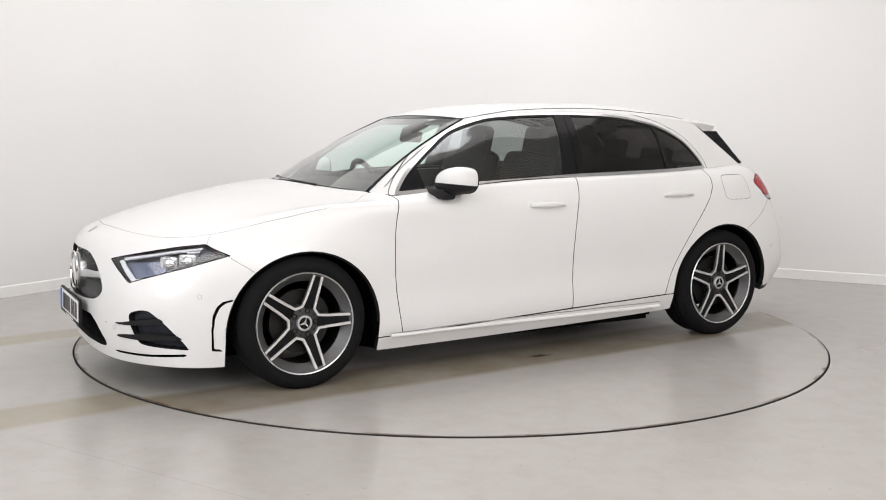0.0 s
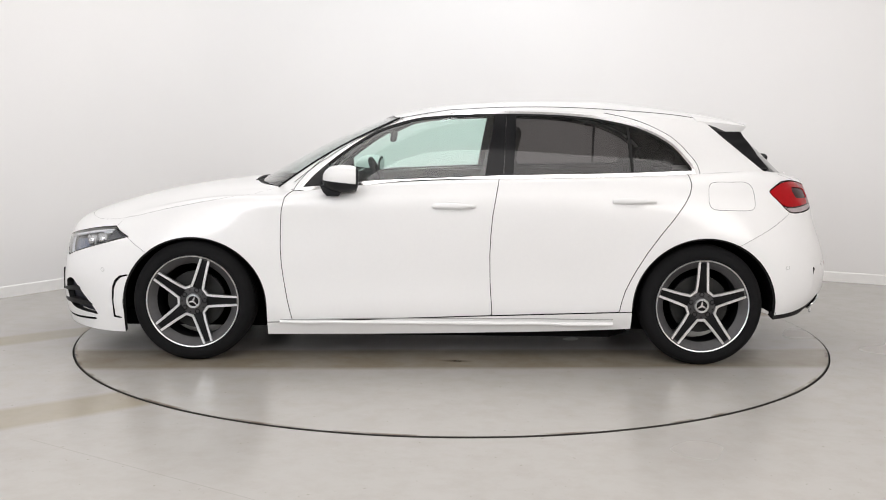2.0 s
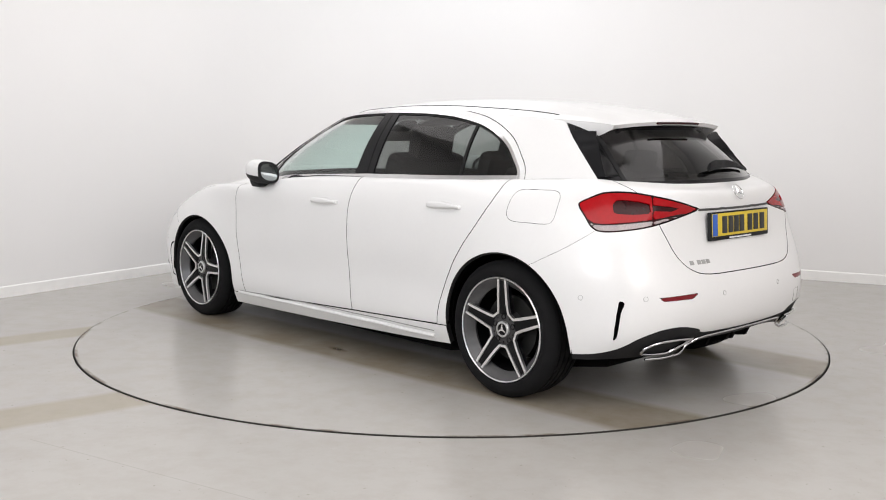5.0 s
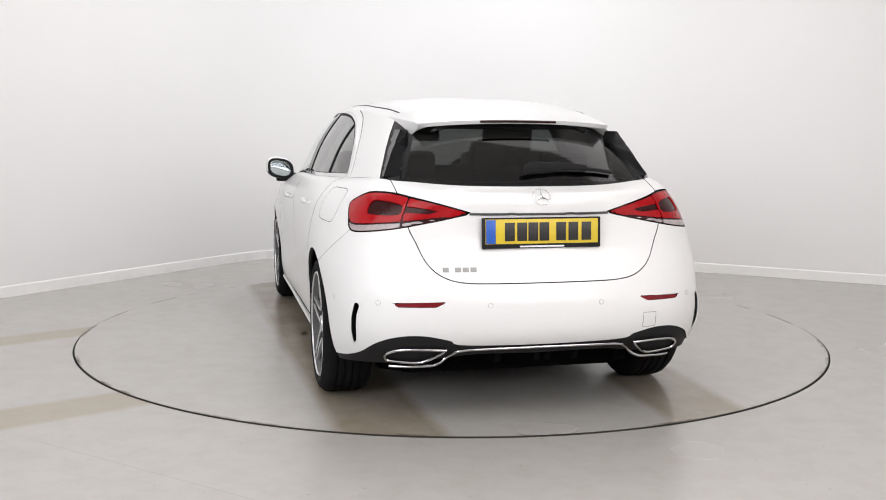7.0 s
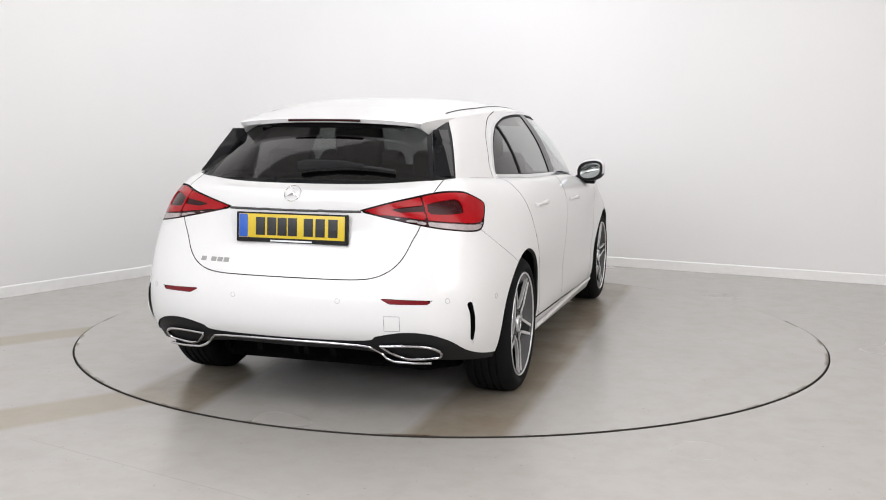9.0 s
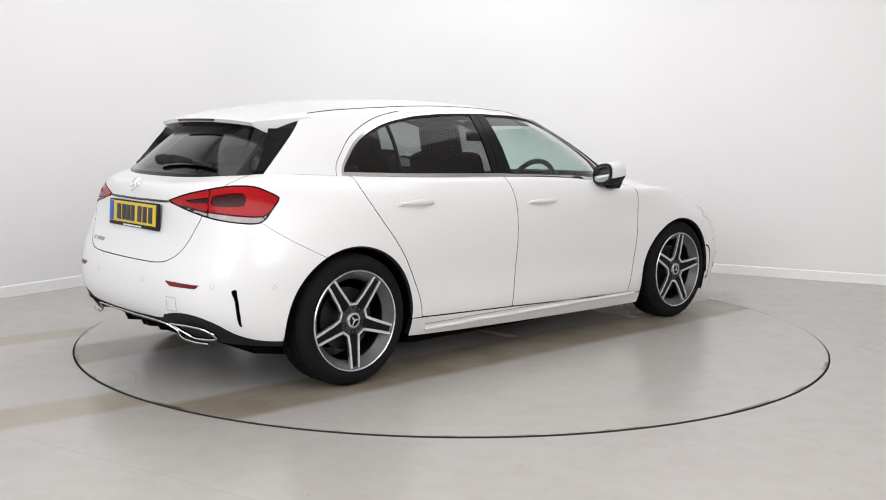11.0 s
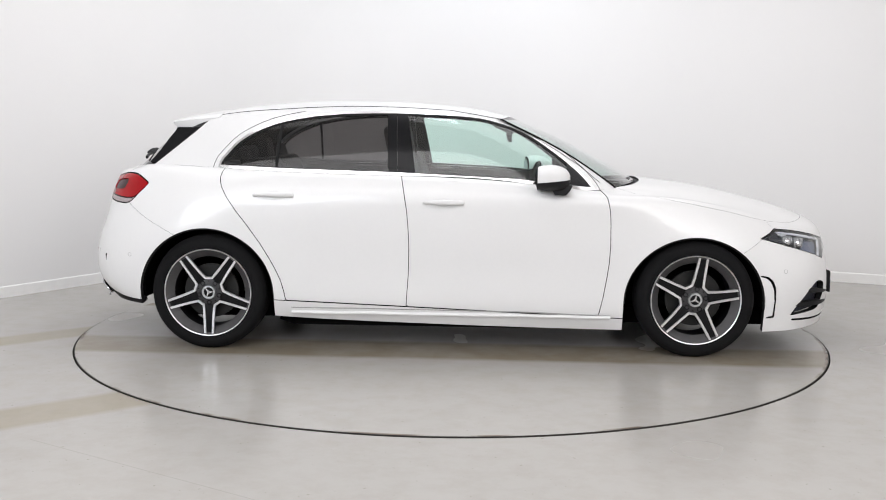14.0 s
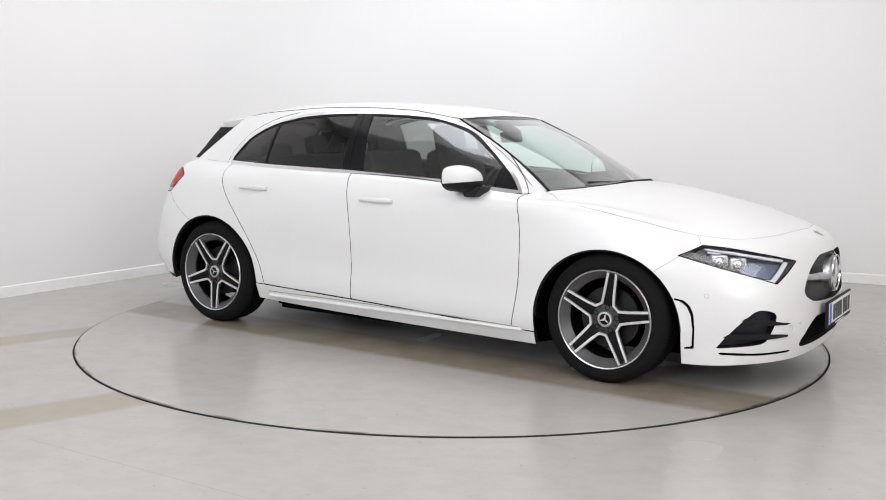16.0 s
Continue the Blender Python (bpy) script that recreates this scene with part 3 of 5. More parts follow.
def arch(cx, cz, a, b):
    def g(s):
        x, z = s.v[:, 0] - cx, s.v[:, 2] - cz
        e = a - np.abs(x)
        r = np.hypot(x / a, z / b)
        o = (1 - r) * min(a, b)
        return np.minimum(np.where(z > 0, o, e), s.v[:, 1] - 0.3)

    return g


_, low = low.cut(arch(1.362, 0.30, 0.392, 0.375))
_, low = low.cut(arch(-1.384, 0.31, 0.386, 0.382))

GAP = 0.0021

# ---- lamp, paint and trim materials of the car ----
RED_LENS = simple("red_lamp_lens", (0.32, 0.003, 0.006), 0.10, spec=0.3, vary=0.15, scale=70)
DARK_RED = simple("dark_red_lamp_lens", (0.026, 0.001, 0.002), 0.2, spec=0.3, vary=0.25, scale=70)
CLEAR_STRIP = simple("clear_ribbed_lens", (0.36, 0.31, 0.31), 0.2, vary=0.35, scale=160)
REFLECTOR = simple("red_reflector", (0.15, 0.002, 0.006), 0.3, spec=0.3, vary=0.2, scale=200)
LAMP_DARK = simple("lamp_housing_grey", (0.055, 0.06, 0.07), 0.3, metal=0.3, vary=0.3, scale=30)
LAMP_GUIDE = simple("frosted_light_guide", (0.72, 0.74, 0.78), 0.25, coat=0.6, vary=0.08, scale=60)
# the blue is a reflection put into the bowl's colour
LAMP_BOWL = simple("bowl_blue_reflection", (0.17, 0.20, 0.29), 0.3, metal=0.7, vary=0.4, scale=25)
LAMP_GLASS = glass_pane("clear_lamp_cover", (0.93, 0.94, 0.95))
PLATE_YELLOW = simple("yellow_plate", (0.64, 0.47, 0.03), 0.35, vary=0.05, scale=120)
PLATE_WHITE = simple("white_plate", (0.75, 0.75, 0.76), 0.35, vary=0.05, scale=120)
PLATE_BLUE = simple("blue_plate_band", (0.02, 0.10, 0.45), 0.35, vary=0.08, scale=120)
PLATE_INK = simple("plate_black", (0.015, 0.015, 0.015), 0.4, vary=0.1, scale=100)
MIRROR = simple("mirror_glass", (0.36, 0.39, 0.39), 0.02, metal=1.0, vary=0.02, scale=10)

full_low = low
# near-black inner shell, seen through the joints and behind the glass; its colour stands for shade there
inner, _ = low.moved(-0.055).cut(lambda s: 1.55 - s.v[:, 0])
inner, _ = inner.cut(lambda s: s.v[:, 0] + 1.95)
inner.both().panel("inner_body", DARK_VOID, car, "black inner body and door linings", depth=0)


def nearest(keys, q, vals, k=4):
    d = np.hypot(keys[:, 0] - q[0], keys[:, 1] - q[1])
    i = np.argpartition(d, k)[:k]
    w = 1 / (d[i] + 1e-4)
    return (vals[i] * w[:, None]).sum(0) / w.sum()


LV = GRID_LOW.reshape(-1, 3)
SHELL_N = sheet_from_grid(GRID_LOW, AF, AR).n
TV, TN = GRID_TOP.reshape(-1, 3), sheet_from_grid(GRID_TOP, AF2, AR2).n


def shell_at(a, b, view, upper=False):
    """Place and outward normal of the skin: view 'side' takes (x, z), 'rear' and 'front' take (y, z)."""
    V, N = (TV, TN) if upper else (LV, SHELL_N)
    if view == "side":
        keep = (V[:, 1] > 0.4) & (np.abs(N[:, 1]) > 0.3)
        cols = [0, 2]
    else:
        keep = (V[:, 0] < -1.2) if view == "rear" else (V[:, 0] > 1.2)
        if upper:
            keep = V[:, 0] < -1.2 if view == "rear" else V[:, 0] > 0.2
        cols = [1, 2]
    flip = -1 if (view != "side" and a < 0) else 1
    V, N = V[keep], N[keep]
    r = nearest(V[:, cols], (abs(a) if view != "side" else a, b), np.concatenate([V, N], 1))
    p, n = Vector(r[:3]), Vector(r[3:]).normalized()
    if flip < 0:
        p.y, n.y = -p.y, -n.y
    return p, n


def pair(sheet, name, material, parent=None, label="", depth=0.012, kids=None):
    """The same panel on both sides of the car."""
    a = sheet.panel(name, material, parent or car, label, depth)
    b = sheet.mirrored().panel(name, material, parent or car, label, depth)
    return a, b


# ---- nose: grille, intakes, lamps ----
FRONT = lambda s: s.v[:, 0] - 1.2
REAR = lambda s: -1.2 - s.v[:, 0]
SIDE_ON = lambda s: s.v[:, 1] - 0.3
GRILLE = smooth_loop(poly((-.06, .652), (.17, .650), (.25, .634), (.33, .592), (.385, .538), (.412, .50), (.405, .468), (.36, .443), (.27, .424), (-.06, .408)), corner=(0, 9))
grille, low = low.cut(back(GRILLE, FRONT), 0.0)
LOWER = smooth_loop(poly((-.06, .348), (.24, .354), (.30, .345), (.36, .312), (.43, .246), (.42, .218), (.30, .214), (-.06, .224)), corner=(0, 4, 7))
lower_grille, low = low.cut(back(LOWER, FRONT), 0.0)
HEAD = smooth_loop(poly((.448, .636), (.617, .668), (.826, .700), (1.01, .716), (1.150, .668), (1.002, .634), (.782, .580), (.632, .539)), corner=(0, 3, 4, 7))
head, low = low.cut(wrap(HEAD, 0, FRONT), GAP)
INTAKE = smooth_loop(poly((.650, .402), (.745, .420), (.815, .374), (.878, .302), (.930, .234), (.715, .254), (.675, .288), (.647, .35)), corner=(4,))
intake, low = low.cut(wrap(INTAKE, 0, FRONT), 0.0)
SLIT = poly((1.100, .222), (1.040, .226), (1.046, .330), (1.057, .395), (1.076, .437), (1.105, .460), (1.150, .468), (1.152, .459), (1.112, .449), (1.089, .428), (1.070, .39), (1.058, .33), (1.053, .237), (1.10, .232))
slit, low = low.cut(wrap(SLIT, 0, FRONT), 0.0)
SPLIT = poly((.43, .203), (.55, .199), (.70, .197), (.90, .203), (.915, .213), (.90, .216), (.70, .209), (.55, .211))
split, low = low.cut(wrap(SPLIT, 0, FRONT), 0.0)
BONNET = smooth_loop(poly((2.12, -.06), (2.118, .06), (2.078, .332), (1.99, .515), (1.877, .630), (1.70, .735), (1.50, .795), (1.366, .820), (1.20, .832), (1.085, .800), (1.0, .715), (.93, .655), (1.03, .56), (1.085, .43), (1.125, .25), (1.135, .06), (1.135, -.06)), corner=(0, 11, 16))
bonnet, low = low.cut(plan(BONNET, lambda s: s.v[:, 2] - 0.70), 0.0007)
COWL = poly((1.20, -.06), (1.20, .30), (1.10, .52), (.93, .665), (.80, .62), (.70, -.06))
cowl, low = low.cut(plan(COWL, lambda s: s.v[:, 2] - 0.90), 0.0)

# ---- tail: tailgate, lamps, diffuser ----
TAIL = smooth_loop(poly((.30, .906), (.42, .938), (.54, .962), (.72, .986), (.90, .986), (1.0, .971), (1.085, .944), (1.092, .925), (1.035, .878), (.985, .836), (.92, .820), (.76, .829), (.617, .845), (.45, .874)), corner=(0,))
tail, low = low.cut(wrap(TAIL, 1, REAR), GAP)
GATE = smooth_loop(poly((-.06, .619), (.12, .619), (.25, .6195), (.33, .622), (.395, .631), (.445, .650), (.484, .678), (.516, .720), (.545, .785), (.573, .848), (.60, .98), (.60, 1.12), (-.06, 1.12)), corner=(0, 11, 12))
gate, low = low.cut(back(GATE, REAR), GAP)
DIFF = smooth_loop(poly((-.2, .356), (.33, .361), (.42, .386), (.53, .406), (.64, .399), (.74, .366), (.83, .316), (.93, .288), (1.06, .274), (1.25, .264), (1.36, .25), (1.36, .05), (-.2, .05)), corner=(0, 9, 10, 11, 12))
diff, low = low.cut(wrap(DIFF, 1, REAR), 0.0)
VENT = smooth_loop(poly((.820, .520), (.845, .527), (.868, .47), (.875, .41), (.866, .362), (.850, .362), (.842, .42), (.834, .48)))
vent, low = low.cut(wrap(VENT, 1, REAR), 0.0)
REFL = poly((.435, .549), (.668, .542), (.64, .526), (.48, .527))
refl, low = low.cut(wrap(REFL, 1, REAR), 0.0008)
RBUMP = poly((-.3, -.1), (-.3, .865), (.80, .86), (.958, .829), (1.123, .734), (1.267, .66), (1.40, .60), (1.40, -.1))
rear_bumper, low = low.cut(wrap(RBUMP, 1, REAR), 0.0008)
FBUMP = poly((-.3, -.1), (-.3, .95), (1.00, .95), (1.02, .714), (1.134, .668), (1.245, .596), (1.34, .52), (1.34, -.1))
front_bumper, low = low.cut(wrap(FBUMP, 0, FRONT), 0.0007)

# ---- flanks: doors, sills, wings ----
FDOOR = poly((.825, 1.12), (.825, .935), (.866, .890), (.882, .82), (.888, .746), (.890, .626), (.886, .53), (.876, .446), (.857, .33), (.832, .2185), (-.246, .262), (-.233, .44), (-.229, .591), (-.233, .70), (-.242, .804), (-.262, .92), (-.280, 1.009), (-.295, 1.12))
front_door, low = low.cut(side(FDOOR, SIDE_ON), GAP)
RDOOR = poly((-.293, 1.12), (-.278, 1.009), (-.260, .92), (-.240, .804), (-.231, .70), (-.227, .591), (-.231, .44), (-.244, .262), (-.931, .287), (-.940, .34), (-.957, .40), (-.984, .46), (-1.017, .524), (-1.070, .615), (-1.142, .716), (-1.202, .79), (-1.255, .864), (-1.288, .92), (-1.305, .972), (-1.30, 1.02), (-1.285, 1.06), (-1.28, 1.12))
rear_door, low = low.cut(side(RDOOR, SIDE_ON), GAP)
SILL_AREA = poly((1.0, -.1), (1.0, .2125), (.832, .217), (-.246, .2605), (-.931, .2855), (-1.06, .29), (-1.06, -.1))
sill, low = low.cut(side(SILL_AREA, SIDE_ON), GAP * 0.7)
wing, quarter = low.cut(lambda s: s.v[:, 0])
FLAP = smooth_loop(poly((-1.390, .90), (-1.398, .960), (-1.43, .982), (-1.52, .984), (-1.605, .982), (-1.638, .955), (-1.645, .90), (-1.642, .856), (-1.613, .838), (-1.52, .838), (-1.43, .841), (-1.396, .862)))
flap, quarter_left = quarter.cut(side(FLAP, SIDE_ON), 0.0010)

bonnet.both().panel("bonnet", WHITE, car, "white bonnet")
cowl.both().moved(-0.012).panel("cowl", BLACK_PLASTIC, car, "black plastic cowl below the windscreen")
bumper_f = front_bumper.both().panel("front_bumper", WHITE, car, "white front bumper", depth=0.03)
bumper_r = rear_bumper.both().panel("rear_bumper", WHITE, car, "white rear bumper", depth=0.03)
tailgate = gate.both().panel("tailgate", WHITE, car, "white tailgate")
pair(wing, "front_wing", WHITE)
for q in quarter_left.pieces() + quarter.mirrored().pieces():
    q.panel("rear_quarter_panel", WHITE, car)
flap.panel("fuel_flap", WHITE, car, "white fuel filler flap")
front_doors = pair(front_door, "front_door", WHITE)
rear_doors = pair(rear_door, "rear_door", WHITE)
pair(sill.moved(0.004), "side_sill", WHITE, depth=0.03)
grille_back = grille.both().moved(-0.035).panel("grille", BLACK_PLASTIC, car, "black diamond-pattern radiator grille", depth=0)
# shallow sheet, coloured near-black for the shade of a deeper opening
lower_grille.both().moved(-0.03).panel("lower_grille", DARK_VOID, car, depth=0)
pair(intake.moved(-0.035), "side_intake", simple("dark_blue_mesh", (0.014, 0.016, 0.026), 0.55, vary=0.5, scale=400, bump=0.5), depth=0)
pair(slit.moved(-0.02), "air_curtain_slot", DARK_VOID, depth=0)
pair(split.moved(-0.008), "splitter_groove", DARK_VOID, depth=0)
diff, _ = diff.cut(lambda s: s.v[:, 2] - np.interp(np.abs(s.v[:, 1]), [0, .36, .46, .9], [.292, .285, .245, .20]))
diff.both().moved(-0.006).panel("diffuser", BLACK_PLASTIC, car, "black textured rear diffuser", depth=0.04)
pair(vent.moved(-0.025), "bumper_vent", DARK_VOID, depth=0)


def vent_lip():
    """A raised white blade along the outer edge of each bumper vent."""
    loop = poly((.846, .545), (.92, .560), (.965, .47), (.97, .41), (.945, .335), (.868, .335), (.877, .41), (.870, .47))
    c, _ = full_low.cut(wrap(loop, 1, REAR))
    n = c.n / np.maximum(np.linalg.norm(c.n, axis=1, keepdims=True), 1e-9)
    start = np.interp(c.v[:, 2], [.335, .41, .47, .545], [.868, .877, .870, .846])
    u = np.clip((c.a[:, 1] - start) / 0.085, 0, 1)
    h = 0.021 * np.sin(np.pi * np.clip((c.v[:, 2] - .340) / .205, 0, 1)) ** 0.8 * (1 - u) ** 1.4 + 0.0006
    k = Sheet(c.v + n * h[:, None] * 0.2 + np.array([-0.9, 0.0, 0]) * h[:, None], c.n, c.a, c.f)
    pair(k, "vent_lip", LIP_WHITE, label="white flared lip beside the bumper vent", depth=0.004)


LIP_WHITE = simple("white_lip_paint", (0.725, 0.725, 0.72), 0.36, coat=0.5, vary=0.012, scale=60)
vent_lip()
pair(refl, "rear_reflector", REFLECTOR, label="red strip reflector")

# intake fins
for loop in (poly((.445, .338), (.56, .350), (.72, .376), (.81, .386), (.825, .372), (.815, .360), (.66, .346)),
             poly((.502, .285), (.60, .298), (.74, .308), (.88, .304), (.902, .290), (.88, .282), (.68, .278))):
    fin, _ = full_low.cut(wrap(loop, 0, FRONT))
    pair(fin.moved(0.004), "intake_fin", BLACK_PLASTIC, depth=0.03)


# ---- headlamps ----
def lamp_units(sgn):
    k = head if sgn > 0 else head.mirrored()
    lens = k.panel("headlamp", LAMP_GLASS, car, "clear headlamp with projector units", depth=0.0)
    lens.visible_shadow = False
    k.moved(-0.045).panel("housing", LAMP_DARK, lens, "dark grey lamp housing", depth=-0.045)

    def strip(loop, depth, mat, name, label):
        c, _ = head.cut(wrap(loop, 0, FRONT))
        c = c if sgn > 0 else c.mirrored()
        c.moved(depth).panel(name, mat, lens, label, depth=0.008)

    strip(poly((.500, .634), (.53, .640), (.655, .560), (.70, .566), (.70, .556), (.636, .545)), -0.012, LAMP_GUIDE, "light_guide", "white running light guide")
    strip(poly((.53, .650), (.826, .693), (1.0, .708), (1.0, .701), (.826, .684), (.54, .638)), -0.010, LAMP_GUIDE, "brow_guide", "pale brow light guide")
    strip(poly((.98, .702), (1.02, .705), (1.09, .668), (1.03, .655), (.90, .632), (.88, .645), (1.0, .675)), -0.016, LAMP_DARK, "dark_trim", "dark lamp trim")
    strip(poly((.90, .690), (.985, .696), (.985, .690), (.90, .684)), -0.014, LAMP_GUIDE, "upper_strip", "thin bright strip")
    for x, y, z, r in ((1.975, .690, .628, .030), (1.90, .735, .640, .028)):
        p = Vector((x, y * sgn, z))
        unit = lathe([(0.0001, .012), (r * 0.6, .008), (r, -.004), (r * 1.1, -.02), (r * 1.05, -.05)], 28, "Z")
        unit.transform(Matrix.Translation(p) @ Vector((0.75, 0.62 * sgn, 0.05)).to_track_quat("Z", "Y").to_matrix().to_4x4())
        part("projector", unit, CHROME, lens, "bright projector lens")
        hood = box(0.085, 0.05, 0.056, Matrix.Translation(p - Vector((0.02, 0.02 * sgn, -0.004))) @ Matrix.Rotation(sgn * radians(-38), 4, "Z"), 0.012)
        part("projector_surround", hood, SATIN, lens, "pale projector surround")
    strip(poly((.610, .560), (.545, .632), (.70, .650), (.80, .652), (.81, .605), (.72, .580)), -0.032, LAMP_BOWL, "reflector_bowl", "reflector bowl with a bluish reflection in its colour")


lamp_units(1)
lamp_units(-1)


# ---- tail lamps ----
def tail_units(sgn):
    k = tail if sgn > 0 else tail.mirrored()
    lampo = k.moved(-0.006).panel("tail_lamp", DARK_RED, car, "red tail lamp with a clear lower strip", depth=0.03)

    def piece(g, d, mat, name, label):
        c, _ = tail.cut(g)
        c = c if sgn > 0 else c.mirrored()
        c.moved(d).panel(name, mat, lampo, label, depth=0.007)

    def ar(s):
        return s.a[:, 1]

    seam = lambda s: np.abs(ar(s) - 0.612 + (s.v[:, 2] - .9) * 0.06) - 0.0055
    lower_line = lambda s: s.v[:, 2] - np.interp(ar(s), [.30, .45, .617, .76, .86, .925, .98, 1.03, 1.1], [.890, .886, .869, .860, .854, .851, .854, .873, .93])
    flat = lambda s: np.stack([ar(s), s.v[:, 2]], 1)
    rim = lambda s: inside(flat(s), TAIL)
    hollow = lambda s: np.maximum(inside(flat(s), OUTER_HOLLOW), inside(flat(s), INNER_HOLLOW))
    piece(lambda s: np.minimum(np.minimum(np.minimum(lower_line(s) - .003, rim(s) - .005), seam(s)), -hollow(s)), 0.0, RED_LENS, "light_band", "bright red light band")
    piece(lambda s: np.minimum(np.minimum(-lower_line(s) - .004, rim(s) - .005), seam(s)), 0.0, CLEAR_STRIP, "clear_strip", "clear ribbed lower strip")


OUTER_HOLLOW = smooth_loop(poly((.628, .938), (.70, .950), (.82, .956), (.86, .94), (.86, .912), (.84, .898), (.72, .894), (.628, .898)), corner=(0, 7))
INNER_HOLLOW = poly((.41, .908), (.50, .924), (.598, .934), (.598, .908), (.50, .903))
tail_units(1)
tail_units(-1)

# ---- upper body: glass, pillars, roof ----
BELT_X = BASE[6:12, 0][::-1]
BELT_Z = BASE[6:12, 2][::-1]
belt = lambda s: s.v[:, 2] - np.interp(s.v[:, 0], BELT_X, BELT_Z)
WINDOW = smooth_loop(poly((.815, .88), (.785, .938), (.698, 1.030), (.543, 1.150), (.388, 1.243), (.20, 1.304), (.04, 1.324), (-.099, 1.332), (-.338, 1.338), (-.574, 1.334), (-.70, 1.326), (-.831, 1.312), (-1.027, 1.270), (-1.193, 1.192), (-1.288, 1.100), (-1.328, 1.035), (-1.34, .90)), corner=(0, 16))
win_g = side(WINDOW, lambda s: s.v[:, 1] - 0.45)


def behind(s):
    """Behind the edge of the black tailgate glass."""
    return (-1.742 + (s.v[:, 2] - 1.037) * 1.17 - 0.10 * np.maximum(s.v[:, 2] - 1.22, 0)) - s.v[:, 0]


rear_glass_all, rest = top.cut(behind, GAP)
screen_g = lambda s: np.minimum((.640 - (s.v[:, 2] - .95) * .40 - s.v[:, 1]), s.v[:, 0] - 0.05)
screen, rest = rest.cut(screen_g, 0.0015)
side_line = lambda s: .640 - (s.v[:, 2] - .95) * .40 - s.v[:, 1]
# strip raised to fit the camera's view of the far windscreen edge
screen_strip, rest = rest.cut(lambda s: np.minimum(side_line(s) + 0.0045, np.minimum(s.v[:, 0] - 0.06, 1.31 - s.v[:, 2])), 0.0)
pair(screen_strip.moved(0.009), "windscreen_seal", SEAL_SHADE, label="black raised strip along the windscreen edge", depth=0.013)
window, frame_area = rest.cut(win_g, 0.0)
trim, frame_area = frame_area.cut(lambda s: win_g(s) + 0.013, 0.0)
door_frame, pillars = frame_area.cut(lambda s: np.where(s.v[:, 1] > 0.4, inside(s.v[:, [0, 2]], WINDOW, 0.2), -1) + 0.040, 0.0016)
pair(trim.moved(0.003), "window_trim", CHROME, label="bright chrome window surround", depth=0.008)
pair(door_frame, "door_frame", WHITE)
for q in pillars.pieces():
    pair(q, "roof_pillar", WHITE, depth=0.02)
strip_low, window = window.cut(lambda s: 0.017 - belt(s), 0.0)
pair(strip_low.moved(0.004), "belt_trim", CHROME, label="bright chrome strip along the window base", depth=0.008)


def between(lo0, lo1, hi0, hi1):
    """Between two leaning lines, each given by x at z = 1.0 and at z = 1.33."""

    def g(s):
        w = (s.v[:, 2] - 1.0) / 0.33
        return np.minimum((lo0 + (lo1 - lo0) * w) - s.v[:, 0], s.v[:, 0] - (hi0 + (hi1 - hi0) * w))

    return g


sail, window = window.cut(lambda s: s.v[:, 0] - 0.655, 0.0)
pillar_front, window = window.cut(between(-.198, -.256, -.298, -.3165), 0.0)
pillar_rear, window = window.cut(between(-.302, -.3205, -.352, -.372), 0.0)
post, window = window.cut(between(-.990, -.972, -1.004, -.988), 0.0)
front_pane, window = window.cut(lambda s: s.v[:, 0] + 0.28, 0.0)
rear_pane, quarter_pane = window.cut(lambda s: s.v[:, 0] + 0.99, 0.0)
pair(sail, "mirror_sail", BLACK_GLOSS)
pair(pillar_front, "door_pillar", BLACK_GLOSS, label="gloss black window pillar")
pair(pillar_rear, "door_pillar", BLACK_GLOSS, label="gloss black window pillar")
pair(post.moved(0.001), "quarter_post", SEAL_SHADE)
for sheet, name, mat, label in ((front_pane, "front_side_window", GLASS_CLEAR, "lightly tinted side window"), (rear_pane, "rear_side_window", GLASS_DARK, "dark tinted side window"), (quarter_pane, "quarter_window", GLASS_DARK, "dark tinted quarter window")):
    seal, pane = sheet.cut(lambda s: 0.009 - np.minimum(win_g(s), belt(s) - 0.012), 0.0)
    for ob in pair(pane.moved(-0.004), name, mat, label=label, depth=0):
        ob.visible_shadow = False
    pair(seal.moved(-0.001), "window_seal", SEAL_SHADE, depth=0.006)

edge = lambda s: np.minimum(screen_g(s), np.minimum((1.322 - s.v[:, 2]) * 1.2, 1.0))
frit, glass = screen.cut(lambda s: 0.008 - edge(s), 0.0)
ws = glass.both().moved(-0.003).panel("windscreen", WINDSCREEN, car, "clear curved windscreen", depth=0)
ws.visible_shadow = False
frit.both().moved(-0.002).panel("windscreen_border", BLACK_GLOSS, car, depth=0.004)
deflector, glass = rear_glass_all.cut(lambda s: s.v[:, 1] - (.565 - (s.v[:, 2] - 1.037) * .42), 0.0015)


